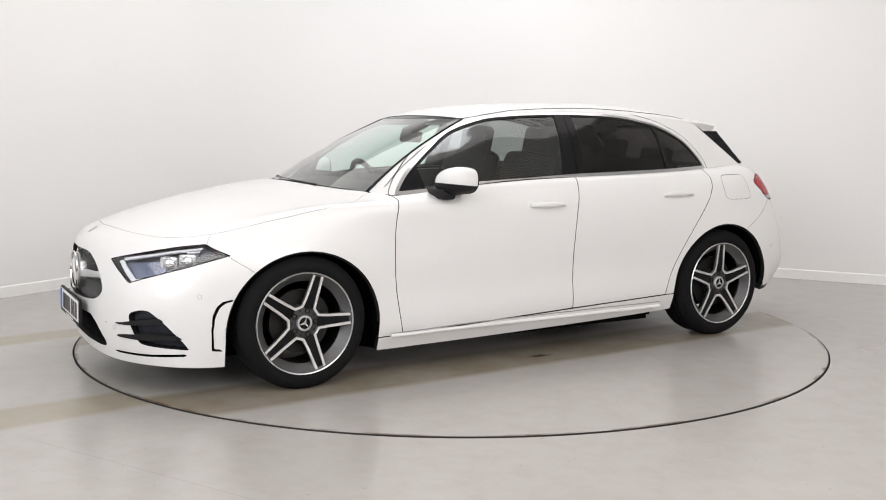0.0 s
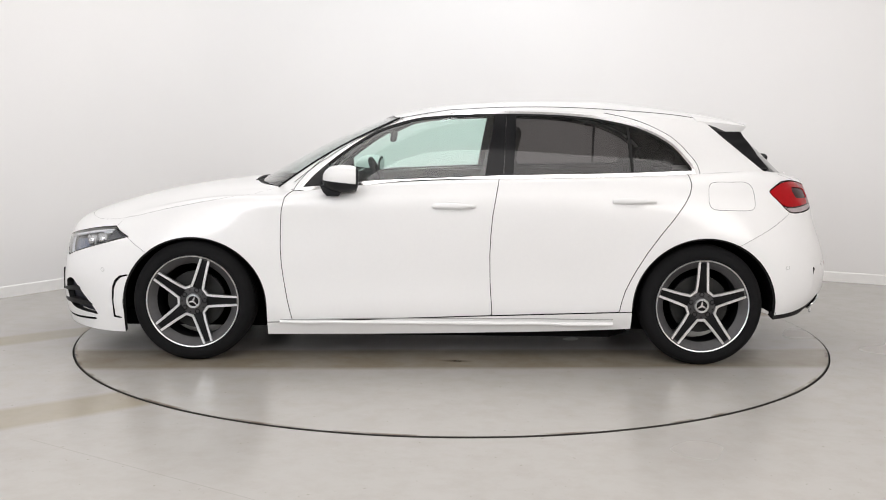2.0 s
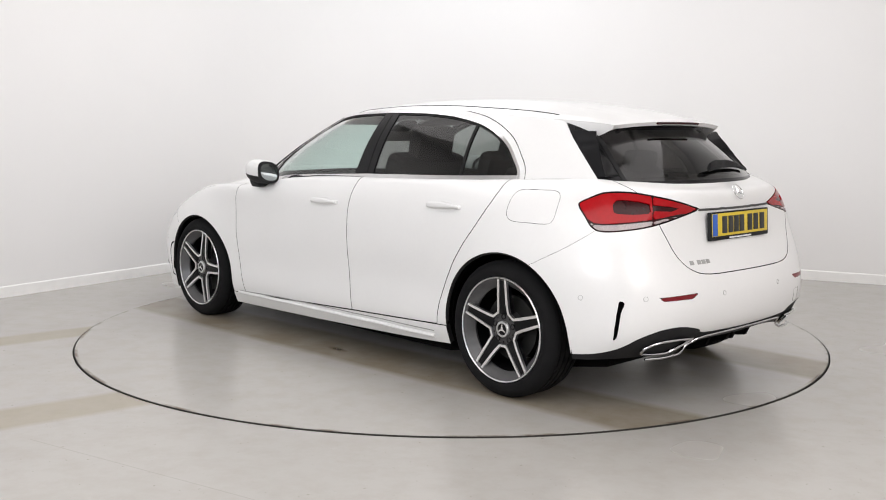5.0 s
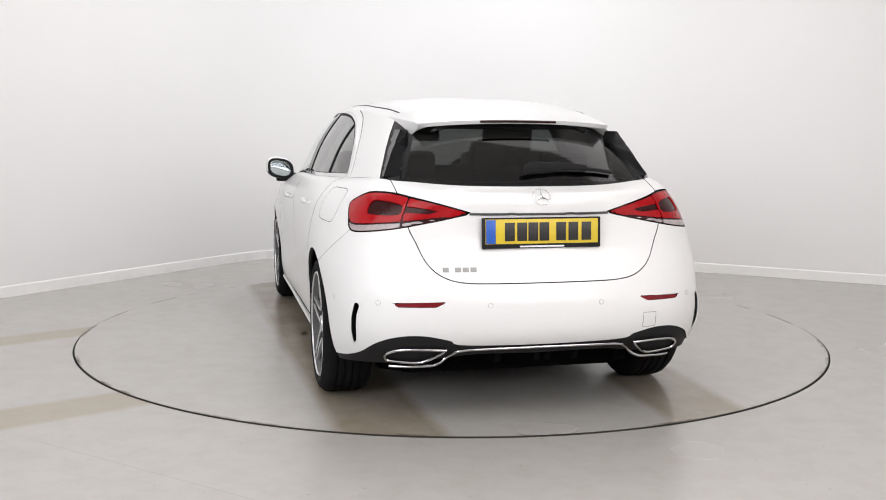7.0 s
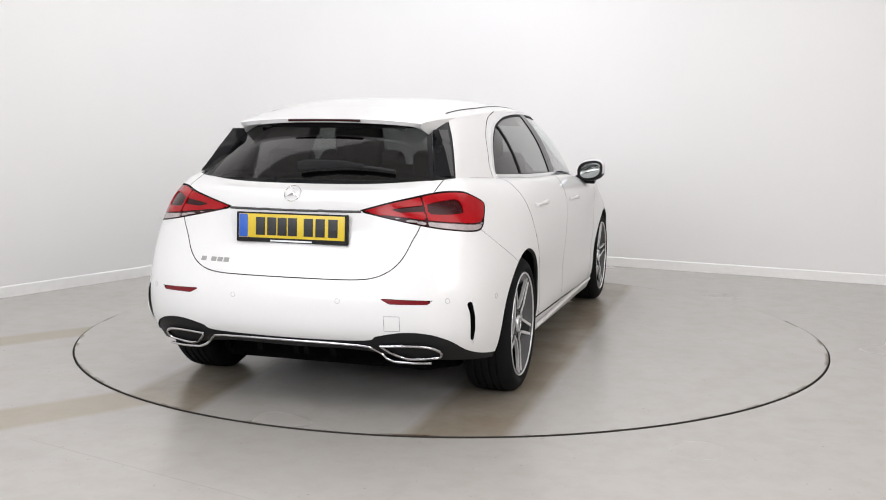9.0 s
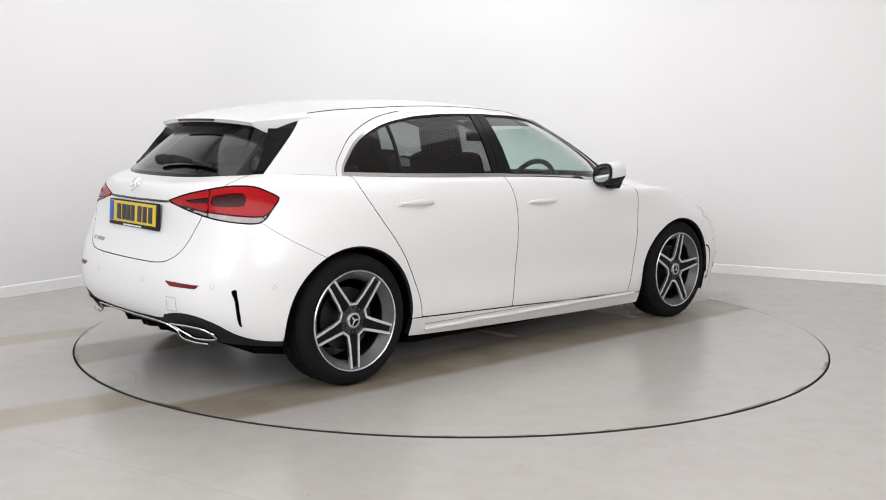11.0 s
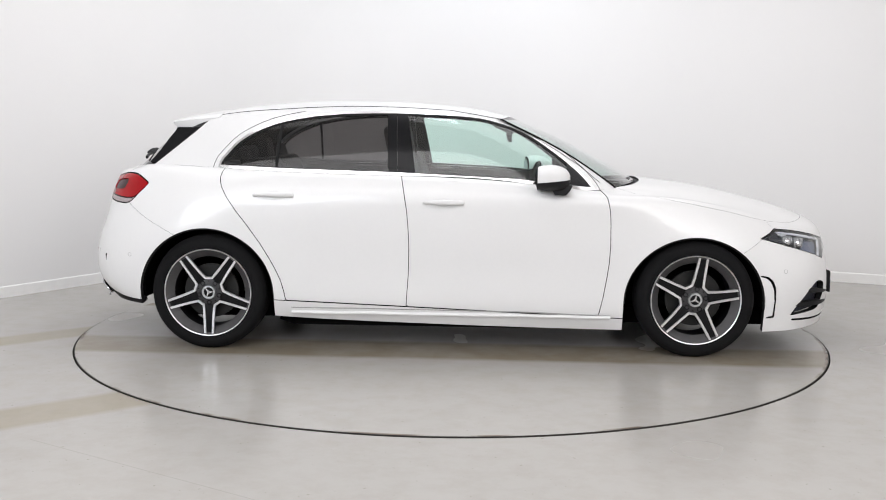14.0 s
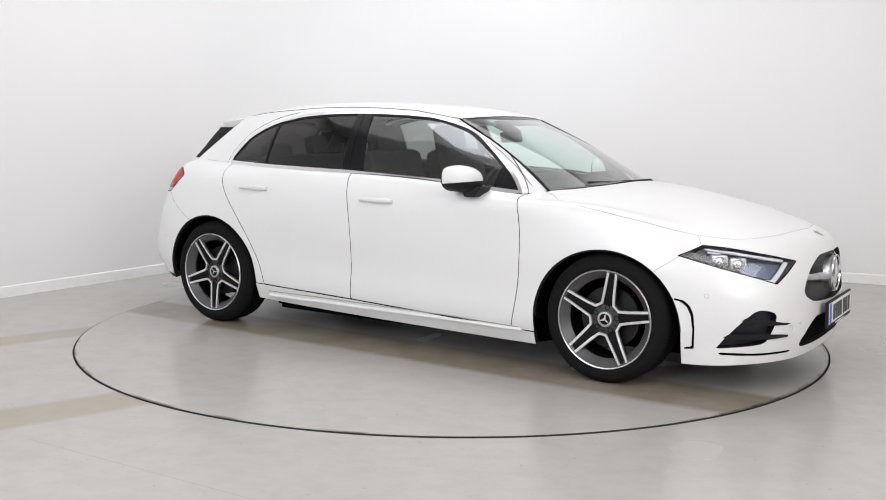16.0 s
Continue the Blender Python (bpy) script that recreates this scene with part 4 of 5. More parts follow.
def deflector_fin(s):
    """A blade that carries the flank on behind the pillar, beside the rear window."""
    edge_y = lambda z: .565 - (z - 1.037) * .42
    V = deflector.v
    bm, rows = bmesh.new(), []
    for z in np.linspace(1.048, 1.252, 14):
        t = (z - 1.048) / 0.204
        band = V[np.abs(V[:, 2] - z) < 0.012]
        a = band[np.argmax(band[:, 0])]
        c = band[np.argmin(np.abs(band[:, 1] - edge_y(z)))]
        w = .050 + .100 * t
        pts = [(a[0], a[1] + .001, z), (a[0] - w, a[1] - .03 * w, z), (a[0] - w + .004, a[1] - .03 * w - .010, z), (c[0], c[1], z), (a[0] + .01, a[1] - .03, z)]
        rows.append([bm.verts.new((x, y * s, zz)) for x, y, zz in pts])
    for p, q in zip(rows, rows[1:]):
        for j in range(5):
            bm.faces.new((p[j], p[(j + 1) % 5], q[(j + 1) % 5], q[j]))
    bm.faces.new(rows[0])
    bm.faces.new(rows[-1][::-1])
    part("side_deflector", bm, BLACK_GLOSS, car, "gloss black deflector blade beside the rear window")


deflector_fin(1)
deflector_fin(-1)
pair(deflector.moved(-0.002), "deflector_base", BLACK_GLOSS)
rim_r, glass = glass.cut(lambda s: np.maximum(s.v[:, 1] - (.545 - (s.v[:, 2] - 1.037) * .42), np.maximum(s.v[:, 2] - 1.262, 1.030 + .0 * s.v[:, 2] - s.v[:, 2])), 0.0)
rw = glass.both().moved(-0.003).panel("rear_window", GLASS_REAR, car, "dark tinted rear window", depth=0)
rw.visible_shadow = False
rim_r.both().moved(-0.002).panel("rear_window_border", BLACK_GLOSS, car, depth=0.004)

roof_edge = lambda s: np.interp(s.v[:, 0], [-1.60, -1.52, -1.37, -.95, -.4, .05, .20, .27, .33], [.36, .42, .475, .525, .545, .535, .515, .49, .44]) - s.v[:, 1]
roof_mid, roof_rail = roof.cut(lambda s: roof_edge(s) - 0.004, 0.0)
roof_seam, roof_rail = roof_rail.cut(lambda s: roof_edge(s) + 0.004, 0.0)
pair(roof_seam.moved(0.0015), "roof_seam_strip", SEAL_SHADE, label="black rubber strip along the roof edge", depth=0.004)
roof_mid.both().panel("roof", WHITE, car, "white roof", depth=0.015)
pair(roof_rail, "roof_rail", WHITE, depth=0.015)
roof.both().moved(-0.022).panel("headliner", HEADLINER, car, "pale grey headliner", depth=0)
for q in pillars.pieces():
    pair(q.moved(-0.03), "pillar_lining", INTERIOR, depth=0)


# ---- wheels ----
TYRE_R, RIM_R, WHEEL_W = 0.326, 0.246, 0.225


def wheel(parent, m):
    """Built with its outer face towards +y, the hub at the origin."""
    w = new("wheel")
    w.parent = parent
    w.matrix_basis = m
    tagged(w, label="five-spoke diamond-cut alloy wheel with a black tyre")
    h = WHEEL_W / 2
    prof = [(RIM_R - 0.004, -h + 0.012), (RIM_R + 0.012, -h), (0.285, -h - 0.004), (0.308, -h + 0.010), (TYRE_R - 0.004, -h + 0.028), (TYRE_R, -h + 0.05)]
    for y in (-0.052, -0.018, 0.018, 0.052):
        prof += [(TYRE_R, y - 0.005), (TYRE_R - 0.007, y - 0.004), (TYRE_R - 0.007, y + 0.004), (TYRE_R, y + 0.005)]
    prof += [(TYRE_R, h - 0.05), (TYRE_R - 0.004, h - 0.028), (0.308, h - 0.010), (0.300, h - 0.003), (0.285, h + 0.004), (0.270, h + 0.004), (RIM_R + 0.012, h), (RIM_R - 0.004, h - 0.012)]
    part("tyre", lathe(prof, 96), RUBBER, w, angle=50)
    part("rim", lathe([(RIM_R + 0.002, h - 0.006), (RIM_R - 0.004, h - 0.004), (RIM_R - 0.010, h - 0.010), (RIM_R - 0.028, h - 0.028), (RIM_R - 0.044, h - 0.046), (RIM_R - 0.040, h - 0.060)], 96), BARREL, w, "dark grey rim flange")
    # well coloured black for the shade inside the rim
    part("rim_well", lathe([(RIM_R - 0.040, h - 0.058), (RIM_R - 0.038, -h + 0.02), (RIM_R, -h + 0.01)], 64), SPOKE_BLACK, w)
    part("rim_lip", lathe([(RIM_R + 0.004, h - 0.002), (RIM_R + 0.001, h + 0.002), (RIM_R - 0.003, h), (RIM_R - 0.0045, h - 0.010), (RIM_R + 0.002, h - 0.012)], 96, closed=True), MACHINED, w, "bright machined rim edge")
    part("brake_disc", lathe([(0.05, 0.028), (0.155, 0.028), (0.155, 0.004), (0.05, 0.004)], 64, closed=True), IRON, w, "grey iron brake disc")
    part("hub", lathe([(0.0001, h - 0.028), (0.062, h - 0.0275), (0.074, h - 0.031), (0.084, 0.02), (0.0001, 0.02)], 48), HUB_GREY, w, "dark grey hub face")
    zo, zi = h - 0.008, h - 0.030
    for k in range(5):
        a = math.pi / 2 + 2 * math.pi * k / 5
        rot = Matrix.Rotation(-a, 4, "Y")
        # spoke: dark tapered beam from hub to rim, along +x before turning
        bm = bmesh.new()
        rows = [(0.068, 0.027, zi - 0.001), (0.080, 0.027, zi + 0.003), (0.120, 0.0235, zi + 0.010), (RIM_R - 0.006, 0.018, zo - 0.006)]
        ring = []
        for r, hw, y in rows:
            ring.append([bm.verts.new(p) for p in ((r, y, -hw), (r, y, hw), (r, y - 0.035, hw * 1.15), (r, y - 0.035, -hw * 1.15))])
        for p, q in zip(ring, ring[1:]):
            for j in range(4):
                bm.faces.new((p[j], p[(j + 1) % 4], q[(j + 1) % 4], q[j]))
        bm.faces.new(ring[0])
        bm.faces.new(ring[-1][::-1])
        bm.transform(rot)
        part("spoke", bm, SPOKE_BLACK, w, "black painted spoke face", angle=25)
        # machined edge: along one spoke, round the valley at the hub, along the next
        c72 = 2 * math.pi / 5
        def rim_pt(r, hw, y, turn):
            c, s = math.cos(turn), math.sin(turn)
            return (r * c - hw * s, y, r * s + hw * c)
        left = [(RIM_R - 0.006, 0.0215, zo), (0.19, 0.0235, zo - 0.003), (0.120, 0.0270, zi + 0.014), (0.076, 0.0315, zi + 0.008)]
        path = [rim_pt(r, hw, y, 0) for r, hw, y in left]
        mid = [rim_pt(r, -hw, y, c72) for r, hw, y in left[::-1]]
        pts = [Vector(p) for p in path + mid]
        bm = bmesh.new()
        rr = []
        n = len(pts)
        for i, p in enumerate(pts):
            t = (pts[min(i + 1, n - 1)] - pts[max(i - 1, 0)]).normalized()
            s = Vector((t.z, 0, -t.x)).normalized()
            wd = 0.0060 if i in (0, n - 1) else 0.0064
            rr.append([bm.verts.new(p + s * wd), bm.verts.new(p - s * wd), bm.verts.new(p - s * wd * 1.2 - Vector((0, 0.014, 0))), bm.verts.new(p + s * wd * 1.2 - Vector((0, 0.014, 0)))])
        for p, q in zip(rr, rr[1:]):
            for j in range(4):
                bm.faces.new((p[j], p[(j + 1) % 4], q[(j + 1) % 4], q[j]))
        bm.faces.new(rr[0])
        bm.faces.new(rr[-1][::-1])
        bm.transform(rot)
        part("machined_edge", bm, MACHINED, w, "bright machined spoke edge", angle=25)
        # wheel bolt
        b = lathe([(0.0001, zi + 0.001), (0.0075, zi + 0.001), (0.0095, zi - 0.004), (0.0095, zi + 0.005), (0.0135, zi + 0.0055), (0.0145, zi - 0.02)], 16)
        b.transform(Matrix.Rotation(-a, 4, "Y") @ Matrix.Translation((0.060, 0, 0)))
        part("wheel_bolt", b, BLACK_GLOSS, w, "black recessed wheel bolt")
        b = lathe([(0.0001, zi + 0.0045), (0.0035, zi + 0.0045), (0.0045, zi - 0.02)], 10)
        b.transform(Matrix.Rotation(-(a + c72 / 2), 4, "Y") @ Matrix.Translation((0.062, 0, 0)))
        part("hub_dimple", b, DARK_VOID, w)
    valve = tube([(0.205, zi - 0.03, 0.06), (0.192, zi - 0.012, 0.056)], 0.0055, 8)
    part("valve_stem", valve, BLACK_PLASTIC, w)
    cap = part("hub_cap", lathe([(0.0001, zi + 0.012), (0.030, zi + 0.011), (0.037, zi + 0.008), (0.038, zi - 0.01)], 40), SPOKE_BLACK, w, "dark hub cap with a bright ring")
    part("cap_ring", lathe([(0.0275, zi + 0.010), (0.0285, zi + 0.0145), (0.037, zi + 0.0135), (0.0405, zi + 0.008), (0.0405, zi - 0.004)], 40), SATIN, cap)
    for k in range(3):
        a = math.pi / 2 + 2 * math.pi * k / 3
        b = prism([(0.0, -0.006), (0.028, -0.0014), (0.028, 0.0014), (0.0, 0.006)], zi + 0.011, zi + 0.0150)
        b.transform(Matrix.Rotation(-a, 4, "Y"))
        part("cap_bar", b, CHROME, cap)
    return w


TRACK = 0.765
for x, y, spin in ((1.3645, TRACK, -17), (-1.3645, TRACK, 0), (1.3645, -TRACK, -9), (-1.3645, -TRACK, 36)):
    wheel(car, pose(x, y, TYRE_R - 0.001, 0, spin, 0 if y > 0 else 180))


# ---- details of the car ----
def face_matrix(p, n, up=Vector((0, 0, 1))):
    """A frame at p: x across, y upwards along the skin, z out along n."""
    n = n.normalized()
    x = up.cross(n).normalized()
    y = n.cross(x)
    return Matrix(((x.x, y.x, n.x, p.x), (x.y, y.y, n.y, p.y), (x.z, y.z, n.z, p.z), (0, 0, 0, 1)))


def sub(name, parent, label=""):
    ob = new(name)
    ob.parent = parent
    return tagged(ob, label=label) if label else ob


def under_body():
    outline = [(2.02, -.50), (2.02, .50), (1.80, .62), (.98, .62), (.92, .74), (-.92, .74), (-.98, .62), (-1.6, .62), (-1.72, .5), (-1.72, -.5), (-1.6, -.62), (-.98, -.62), (-.92, -.74), (.92, -.74), (.98, -.62), (1.80, -.62)]
    part("underbody", prism(outline, 0.148, 0.235, "Z"), DARK_VOID, car, "black underbody trays", smooth=False)
    pan = [(.98, -.60), (1.00, 0), (.98, .60), (.90, .735), (-.90, .735), (-1.02, .60), (-1.02, -.60), (-.90, -.735), (.90, -.735)]
    part("floor_pan", prism(pan, 0.125, 0.152, "Z"), DARK_VOID, car, "black floor pan", smooth=False)
    for x, zt in ((1.362, .43), (-1.384, .43)):
        for s in (1, -1):
            prof = [(0.05, 0.50), (0.385, 0.50), (0.392, 0.56), (0.394, 0.85)]
            bm = lathe([(r, h * s) for r, h in prof], 48)
            for f in [f for f in bm.faces if f.calc_center_median().z < -0.07]:
                bm.faces.remove(f)
            bm.transform(Matrix.Translation((x, 0, 0.325)))
            part("wheel_arch_liner", bm, DARK_VOID, car)
    for x in (1.30, -1.40):
        part("axle_beam", tube([(x, -.70, .30), (x, -.30, .24), (x, .30, .24), (x, .70, .30)], 0.035), DARK_VOID, car)
    part("exhaust_silencer", box(0.30, 0.76, 0.10, pose(-1.66, 0, 0.30), 0.04), DARK_VOID, car, "exhaust silencer, near-black for the shade underneath")
    for y in (.18, 0, -.18, -.05):
        part("diffuser_fin", prism([(-2.05, .262), (-1.88, .235), (-1.85, .31), (-2.08, .33)], y - .012, y + .012), DARK_VOID, car)


def sill_strakes():
    """A grey line for the shade of a groove, and a thin blade along the foot of each sill."""
    for s in (1, -1):
        groove, blade = [], []
        for t in np.linspace(0, 1, 15):
            x = 0.90 - 1.80 * t
            p, n = shell_at(x, 0.247 - 0.018 * (1 - t) ** 3, "side")
            p = p + n * 0.004
            groove.append((p.x, p.y * s, p.z))
            q, n = shell_at(x, 0.225, "side")
            blade.append((q.x, (q.y + 0.004) * s, q.z - 0.008))
        part("sill_groove", tube(groove, 0.0030, 6), simple_grey, car)
        part("sill_blade", tube(blade, 0.011, 8), WHITE, car, "white sill blade")


def arch_lips():
    """Thin turned edge round each wheel opening."""
    for cx, cz, a, b in ((1.362, .30, .392, .375), (-1.384, .31, .386, .382)):
        for s in (1, -1):
            pts = []
            for k in range(41):
                t = math.pi * k / 40
                x, z = cx + (a - .002) * math.cos(t), cz + (b - .002) * math.sin(t)
                p, n = shell_at(x, z, "side")
                pts.append((x, (p.y - .012) * s, z))
            part("arch_seal", tube(pts, 0.008, 6), SEAL_SHADE, car)


def door_handle(x0, x1, z, s, door):
    p0, n0 = shell_at(x0, z, "side")
    p1, n1 = shell_at(x1, z, "side")
    n = (n0 + n1) * 0.5
    d = (p1 - p0)
    L = d.length
    bm = bmesh.new()
    rows = []
    for k in range(15):
        t = k / 14
        p = p0 + d * t
        lift = 0.010 + 0.022 * math.sin(math.pi * t) ** 0.5
        hh = 0.0145 * (0.55 + 0.45 * math.sin(math.pi * min(1, t * 1.1 + .08)) ** 0.6)
        ring = []
        for j in range(10):
            a = 2 * math.pi * j / 10
            ring.append(bm.verts.new(p + n * (lift + 0.008 * math.sin(a)) + Vector((0, 0, hh * math.cos(a)))))
        rows.append(ring)
    for a, b in zip(rows, rows[1:]):
        for j in range(10):
            bm.faces.new((a[j], a[(j + 1) % 10], b[(j + 1) % 10], b[j]))
    bm.faces.new(rows[0])
    bm.faces.new(rows[-1][::-1])
    cup = lathe([(0.0001, -0.001), (0.030, -0.001), (0.040, 0.0012), (0.045, 0.0)], 32, "Z")
    cm = face_matrix(p0 + d * .5 - n * 0.0, n)
    cup.transform(cm @ Matrix.Diagonal((1.7, 0.62, 1, 1)))
    base = [bm2 for bm2 in (box(0.03, 0.02, 0.018, Matrix.Translation(p0 + d * .06 + n * .008), .005), box(0.03, 0.02, 0.018, Matrix.Translation(p0 + d * .94 + n * .008), .005))]
    bm = join(bm, *base)
    if s < 0:
        for b in (bm, cup):
            b.transform(Matrix.Diagonal((1, -1, 1, 1)))
    part("door_handle", bm, WHITE, door, "white pull handle")
    part("handle_cup", cup, WHITE, door, "shallow white handle recess")


def door_mirror(s):
    m = sub("door_mirror", car, "door mirror with a white cap and black base")

    def blob(cx, cy, cz, ax, ay, az, e=2.6, tail=0.0):
        bm = bmesh.new()
        bmesh.ops.create_uvsphere(bm, u_segments=40, v_segments=24, radius=1.0)
        for v in bm.verts:
            k = (abs(v.co.x) ** e + abs(v.co.y) ** e + abs(v.co.z) ** e) ** (1 / e)
            c = v.co / k
            x, y, z = c.x * (ax if c.x > 0 or not tail else tail), c.y * ay, c.z * az
            taper = 1 - 0.14 * max(0, x / ax) - 0.16 * max(0, c.y) ** 2
            v.co = Vector((cx + x - 0.012 * c.y, cy + y * taper, cz + z * taper + 0.012 * c.y))
        return bm

    def keep(bm, co, no):
        g = bm.verts[:] + bm.edges[:] + bm.faces[:]
        bmesh.ops.bisect_plane(bm, geom=g, plane_co=co, plane_no=no, clear_outer=True)
        ed = [e for e in bm.edges if e.is_boundary]
        bmesh.ops.holes_fill(bm, edges=ed, sides=0)
        return bm

    F = Matrix.Diagonal((1, s, 1, 1))
    C = (.564, .914, .990)
    up = keep(keep(blob(*C, .092, .098, .074, tail=.125), (.484, .914, 0), (-1, -.12, 0)), (.535, 0, .974), (0.10, 0, -1))
    lo = keep(keep(blob(C[0], C[1], C[2], .094, .099, .068, tail=.125), (.481, .914, 0), (-1, -.12, 0)), (.535, 0, .9735), (-0.10, 0, 1))
    stem = prism([(.672, .955), (.655, .922), (.635, .900), (.575, .900), (.565, .918), (.56, .955)], .80, .925, "Y", 0.006)
    glassm = blob(.4745, .914, .990, .0025, .072, .047)
    frame_b = blob(.483, .914, .990, .009, .091, .064)
    for bm in (up, lo, stem, glassm, frame_b):
        bm.transform(F)
    part("mirror_cap", up, WHITE, m, "glossy white mirror cap")
    part("mirror_base", lo, BLACK_PLASTIC, m, "black lower mirror shell")
    part("mirror_stem", stem, BLACK_PLASTIC, m)
    part("mirror_rim", frame_b, BLACK_PLASTIC, m)
    part("mirror_glass", glassm, MIRROR, m, "mirror glass", smooth=False)


def spoiler():
    """Follows the roof, then runs out as a thin tail over the rear window."""
    n_y, n_x = 48, 16
    R = roof_grid().reshape(-1, 3)
    up, dn = [], []
    bm = bmesh.new()
    for i in range(n_y + 1):
        y = -0.475 + 0.95 * i / n_y
        q = abs(y) / 0.475
        xf = -1.355 - 0.03 * q**2
        xr = -1.735 + 0.05 * q**3
        z0 = float(nearest(R[:, :2], (xf, abs(y) * 1.115), R[:, 2:3])[0]) + 0.0025
        zr = 1.302 - 0.020 * q**2.4
        ru, rd = [], []
        for k in range(n_x + 1):
            t = k / n_x
            x = xf + (xr - xf) * t
            zt = z0 + (zr - z0) * (0.72 * t + 0.28 * t * t)
            th = 0.004 + 0.014 * t + (0.030 + 0.036 * max(0.0, (q - 0.84) / 0.16) ** 2) * math.sin(math.pi * t)
            wide = 1.115 - 0.147 * t
            ru.append(bm.verts.new((x, y * wide, zt - (0.003 if k == n_x else 0))))
            rd.append(bm.verts.new((x + 0.010 * t, y * wide * (1 - 0.02 * t), zt - th - 0.002)))
        up.append(ru)
        dn.append(rd)
    for i in range(n_y):
        for k in range(n_x):
            bm.faces.new((up[i][k], up[i + 1][k], up[i + 1][k + 1], up[i][k + 1]))
            bm.faces.new((dn[i][k], dn[i][k + 1], dn[i + 1][k + 1], dn[i + 1][k]))
        bm.faces.new((up[i][-1], up[i + 1][-1], dn[i + 1][-1], dn[i][-1]))
        bm.faces.new((up[i][0], dn[i][0], dn[i + 1][0], up[i + 1][0]))
    for i in (0, n_y):
        for k in range(n_x):
            bm.faces.new((up[i][k], up[i][k + 1], dn[i][k + 1], dn[i][k]))
    sp = part("roof_spoiler", bm, WHITE, car, "white roof spoiler over the rear window", angle=40)
    pts = [(-1.738 + 0.05 * (abs(y) / .475) ** 3, y, 1.2925 - .02 * (abs(y) / .475) ** 2.4) for y in np.linspace(-.18, .18, 13)]
    part("brake_light", tube(pts, 0.0055, 8), DARK_RED, sp, "thin red high-level brake light")
    part("spoiler_underside", box(0.10, 0.74, 0.02, pose(-1.60, 0, 1.272, 0, -8, 0), 0.006), BLACK_GLOSS, sp, "gloss black spoiler underside")


def wipers():
    w = sub("rear_wiper", car, "black rear wiper at rest")
    pts = []
    for t in np.linspace(0, 1, 9):
        y = 0.03 - 0.43 * t
        z = 1.062 + 0.016 * math.sin(math.pi * t) - 0.002 * t
        p, n = shell_at(y, z, "rear", upper=True)
        pts.append(p + n * (0.022 - 0.010 * t))
    part("wiper_blade", tube(pts, 0.009, 8), BLACK_PLASTIC, w)
    bm = bmesh.new()
    rows = []
    for t in np.linspace(0, 1, 12):
        y = 0.035 - 0.30 * t
        z = 1.066 + 0.010 * math.sin(math.pi * t) + 0.006 * t
        p, n = shell_at(y, z, "rear", upper=True)
        c = p + n * (0.030 - 0.006 * t)
        hh = 0.025 * (1 - 0.55 * t) * (0.75 if t == 0 else 1)
        rows.append([bm.verts.new(c + Vector((0, 0, hh * math.cos(a))) + n * hh * 0.8 * math.sin(a)) for a in np.linspace(0, 2 * math.pi, 11)[:-1]])
    for a, b in zip(rows, rows[1:]):
        for j in range(10):
            bm.faces.new((a[j], a[(j + 1) % 10], b[(j + 1) % 10], b[j]))
    bm.faces.new(rows[0])
    bm.faces.new(rows[-1][::-1])
    part("wiper_arm", bm, BLACK_PLASTIC, w)
    for pts, nm in (([(1.085, .38, .972), (1.085, .10, .976), (1.06, -.20, .980), (1.02, -.38, .985)], "wiper"), ([(1.075, -.26, .966), (1.04, -.40, .966), (.985, -.51, .966), (.95, -.555, .966)], "wiper")):
        w = sub("windscreen_wiper", car, "black windscreen wiper at rest")
        part("wiper_arm", tube([(x + .016, y, z - .013) for x, y, z in pts], 0.0042, 8), BLACK_PLASTIC, w)
        part("wiper_blade", tube([(x + .024, y, z - .019) for x, y, z in pts], 0.004, 8), SEAL_SHADE, w)


def number_plate(p, n, field, name, label, band):
    """A plate on a black carrier; its writing is plain dark bars."""
    M = face_matrix(p, n)
    pl = sub(name, car, label)

    def put(nm, bm, mat, lab=""):
        bm.transform(M)
        return part(nm, bm, mat, pl, lab, angle=30)

    put("carrier", box(.535, .130, .016, pose(0, 0, .002), .004), BLACK_PLASTIC, "black plate carrier")
    put("plate", box(.508, .104, .004, pose(0, 0.006, .011), .001), field)
    put("plate_band", box(.042, .100, .002, pose(-.231 if band > 0 else .231, 0.006, .0136), .0005), PLATE_BLUE, "blue plate band")
    for k, x in enumerate((-.165, -.110, -.060, -.010, .066, .122, .182)):
        put("plate_bar", box(.044, .078, .002, pose(x + .018, .005, .0138), .0006), PLATE_INK)
    put("carrier_bar", box(.20, .007, .001, pose(0, -.0575, .0104)), PLATE_WHITE)


def ring_badge(p, n, r, name, label, wire=0.0):
    M = face_matrix(p, n)
    b = sub(name, car, label)
    wire = wire or r * 0.09
    bm = lathe([(r - wire, 0), (r - wire * .6, wire * .8), (r - wire * .2, wire * .8), (r, 0)], 48, "Z")
    bm.transform(M)
    part("badge_ring", bm, CHROME, b)
    for k in range(3):
        a = math.pi / 2 + 2 * math.pi * k / 3
        bm = bmesh.new()
        w0 = r * 0.15
        tip, l, rr, top_v, o = (bm.verts.new((r * .95, 0, wire * .4)), bm.verts.new((0, -w0, 0)), bm.verts.new((0, w0, 0)), bm.verts.new((0, 0, wire * 1.3)), bm.verts.new((-w0 * .6, 0, 0)))
        bm.faces.new((l, tip, top_v))
        bm.faces.new((rr, top_v, tip))
        bm.faces.new((o, l, top_v))
        bm.faces.new((o, top_v, rr))
        bm.transform(M @ Matrix.Rotation(a, 4, "Z"))
        part("badge_bar", bm, CHROME, b, smooth=False)
    return b


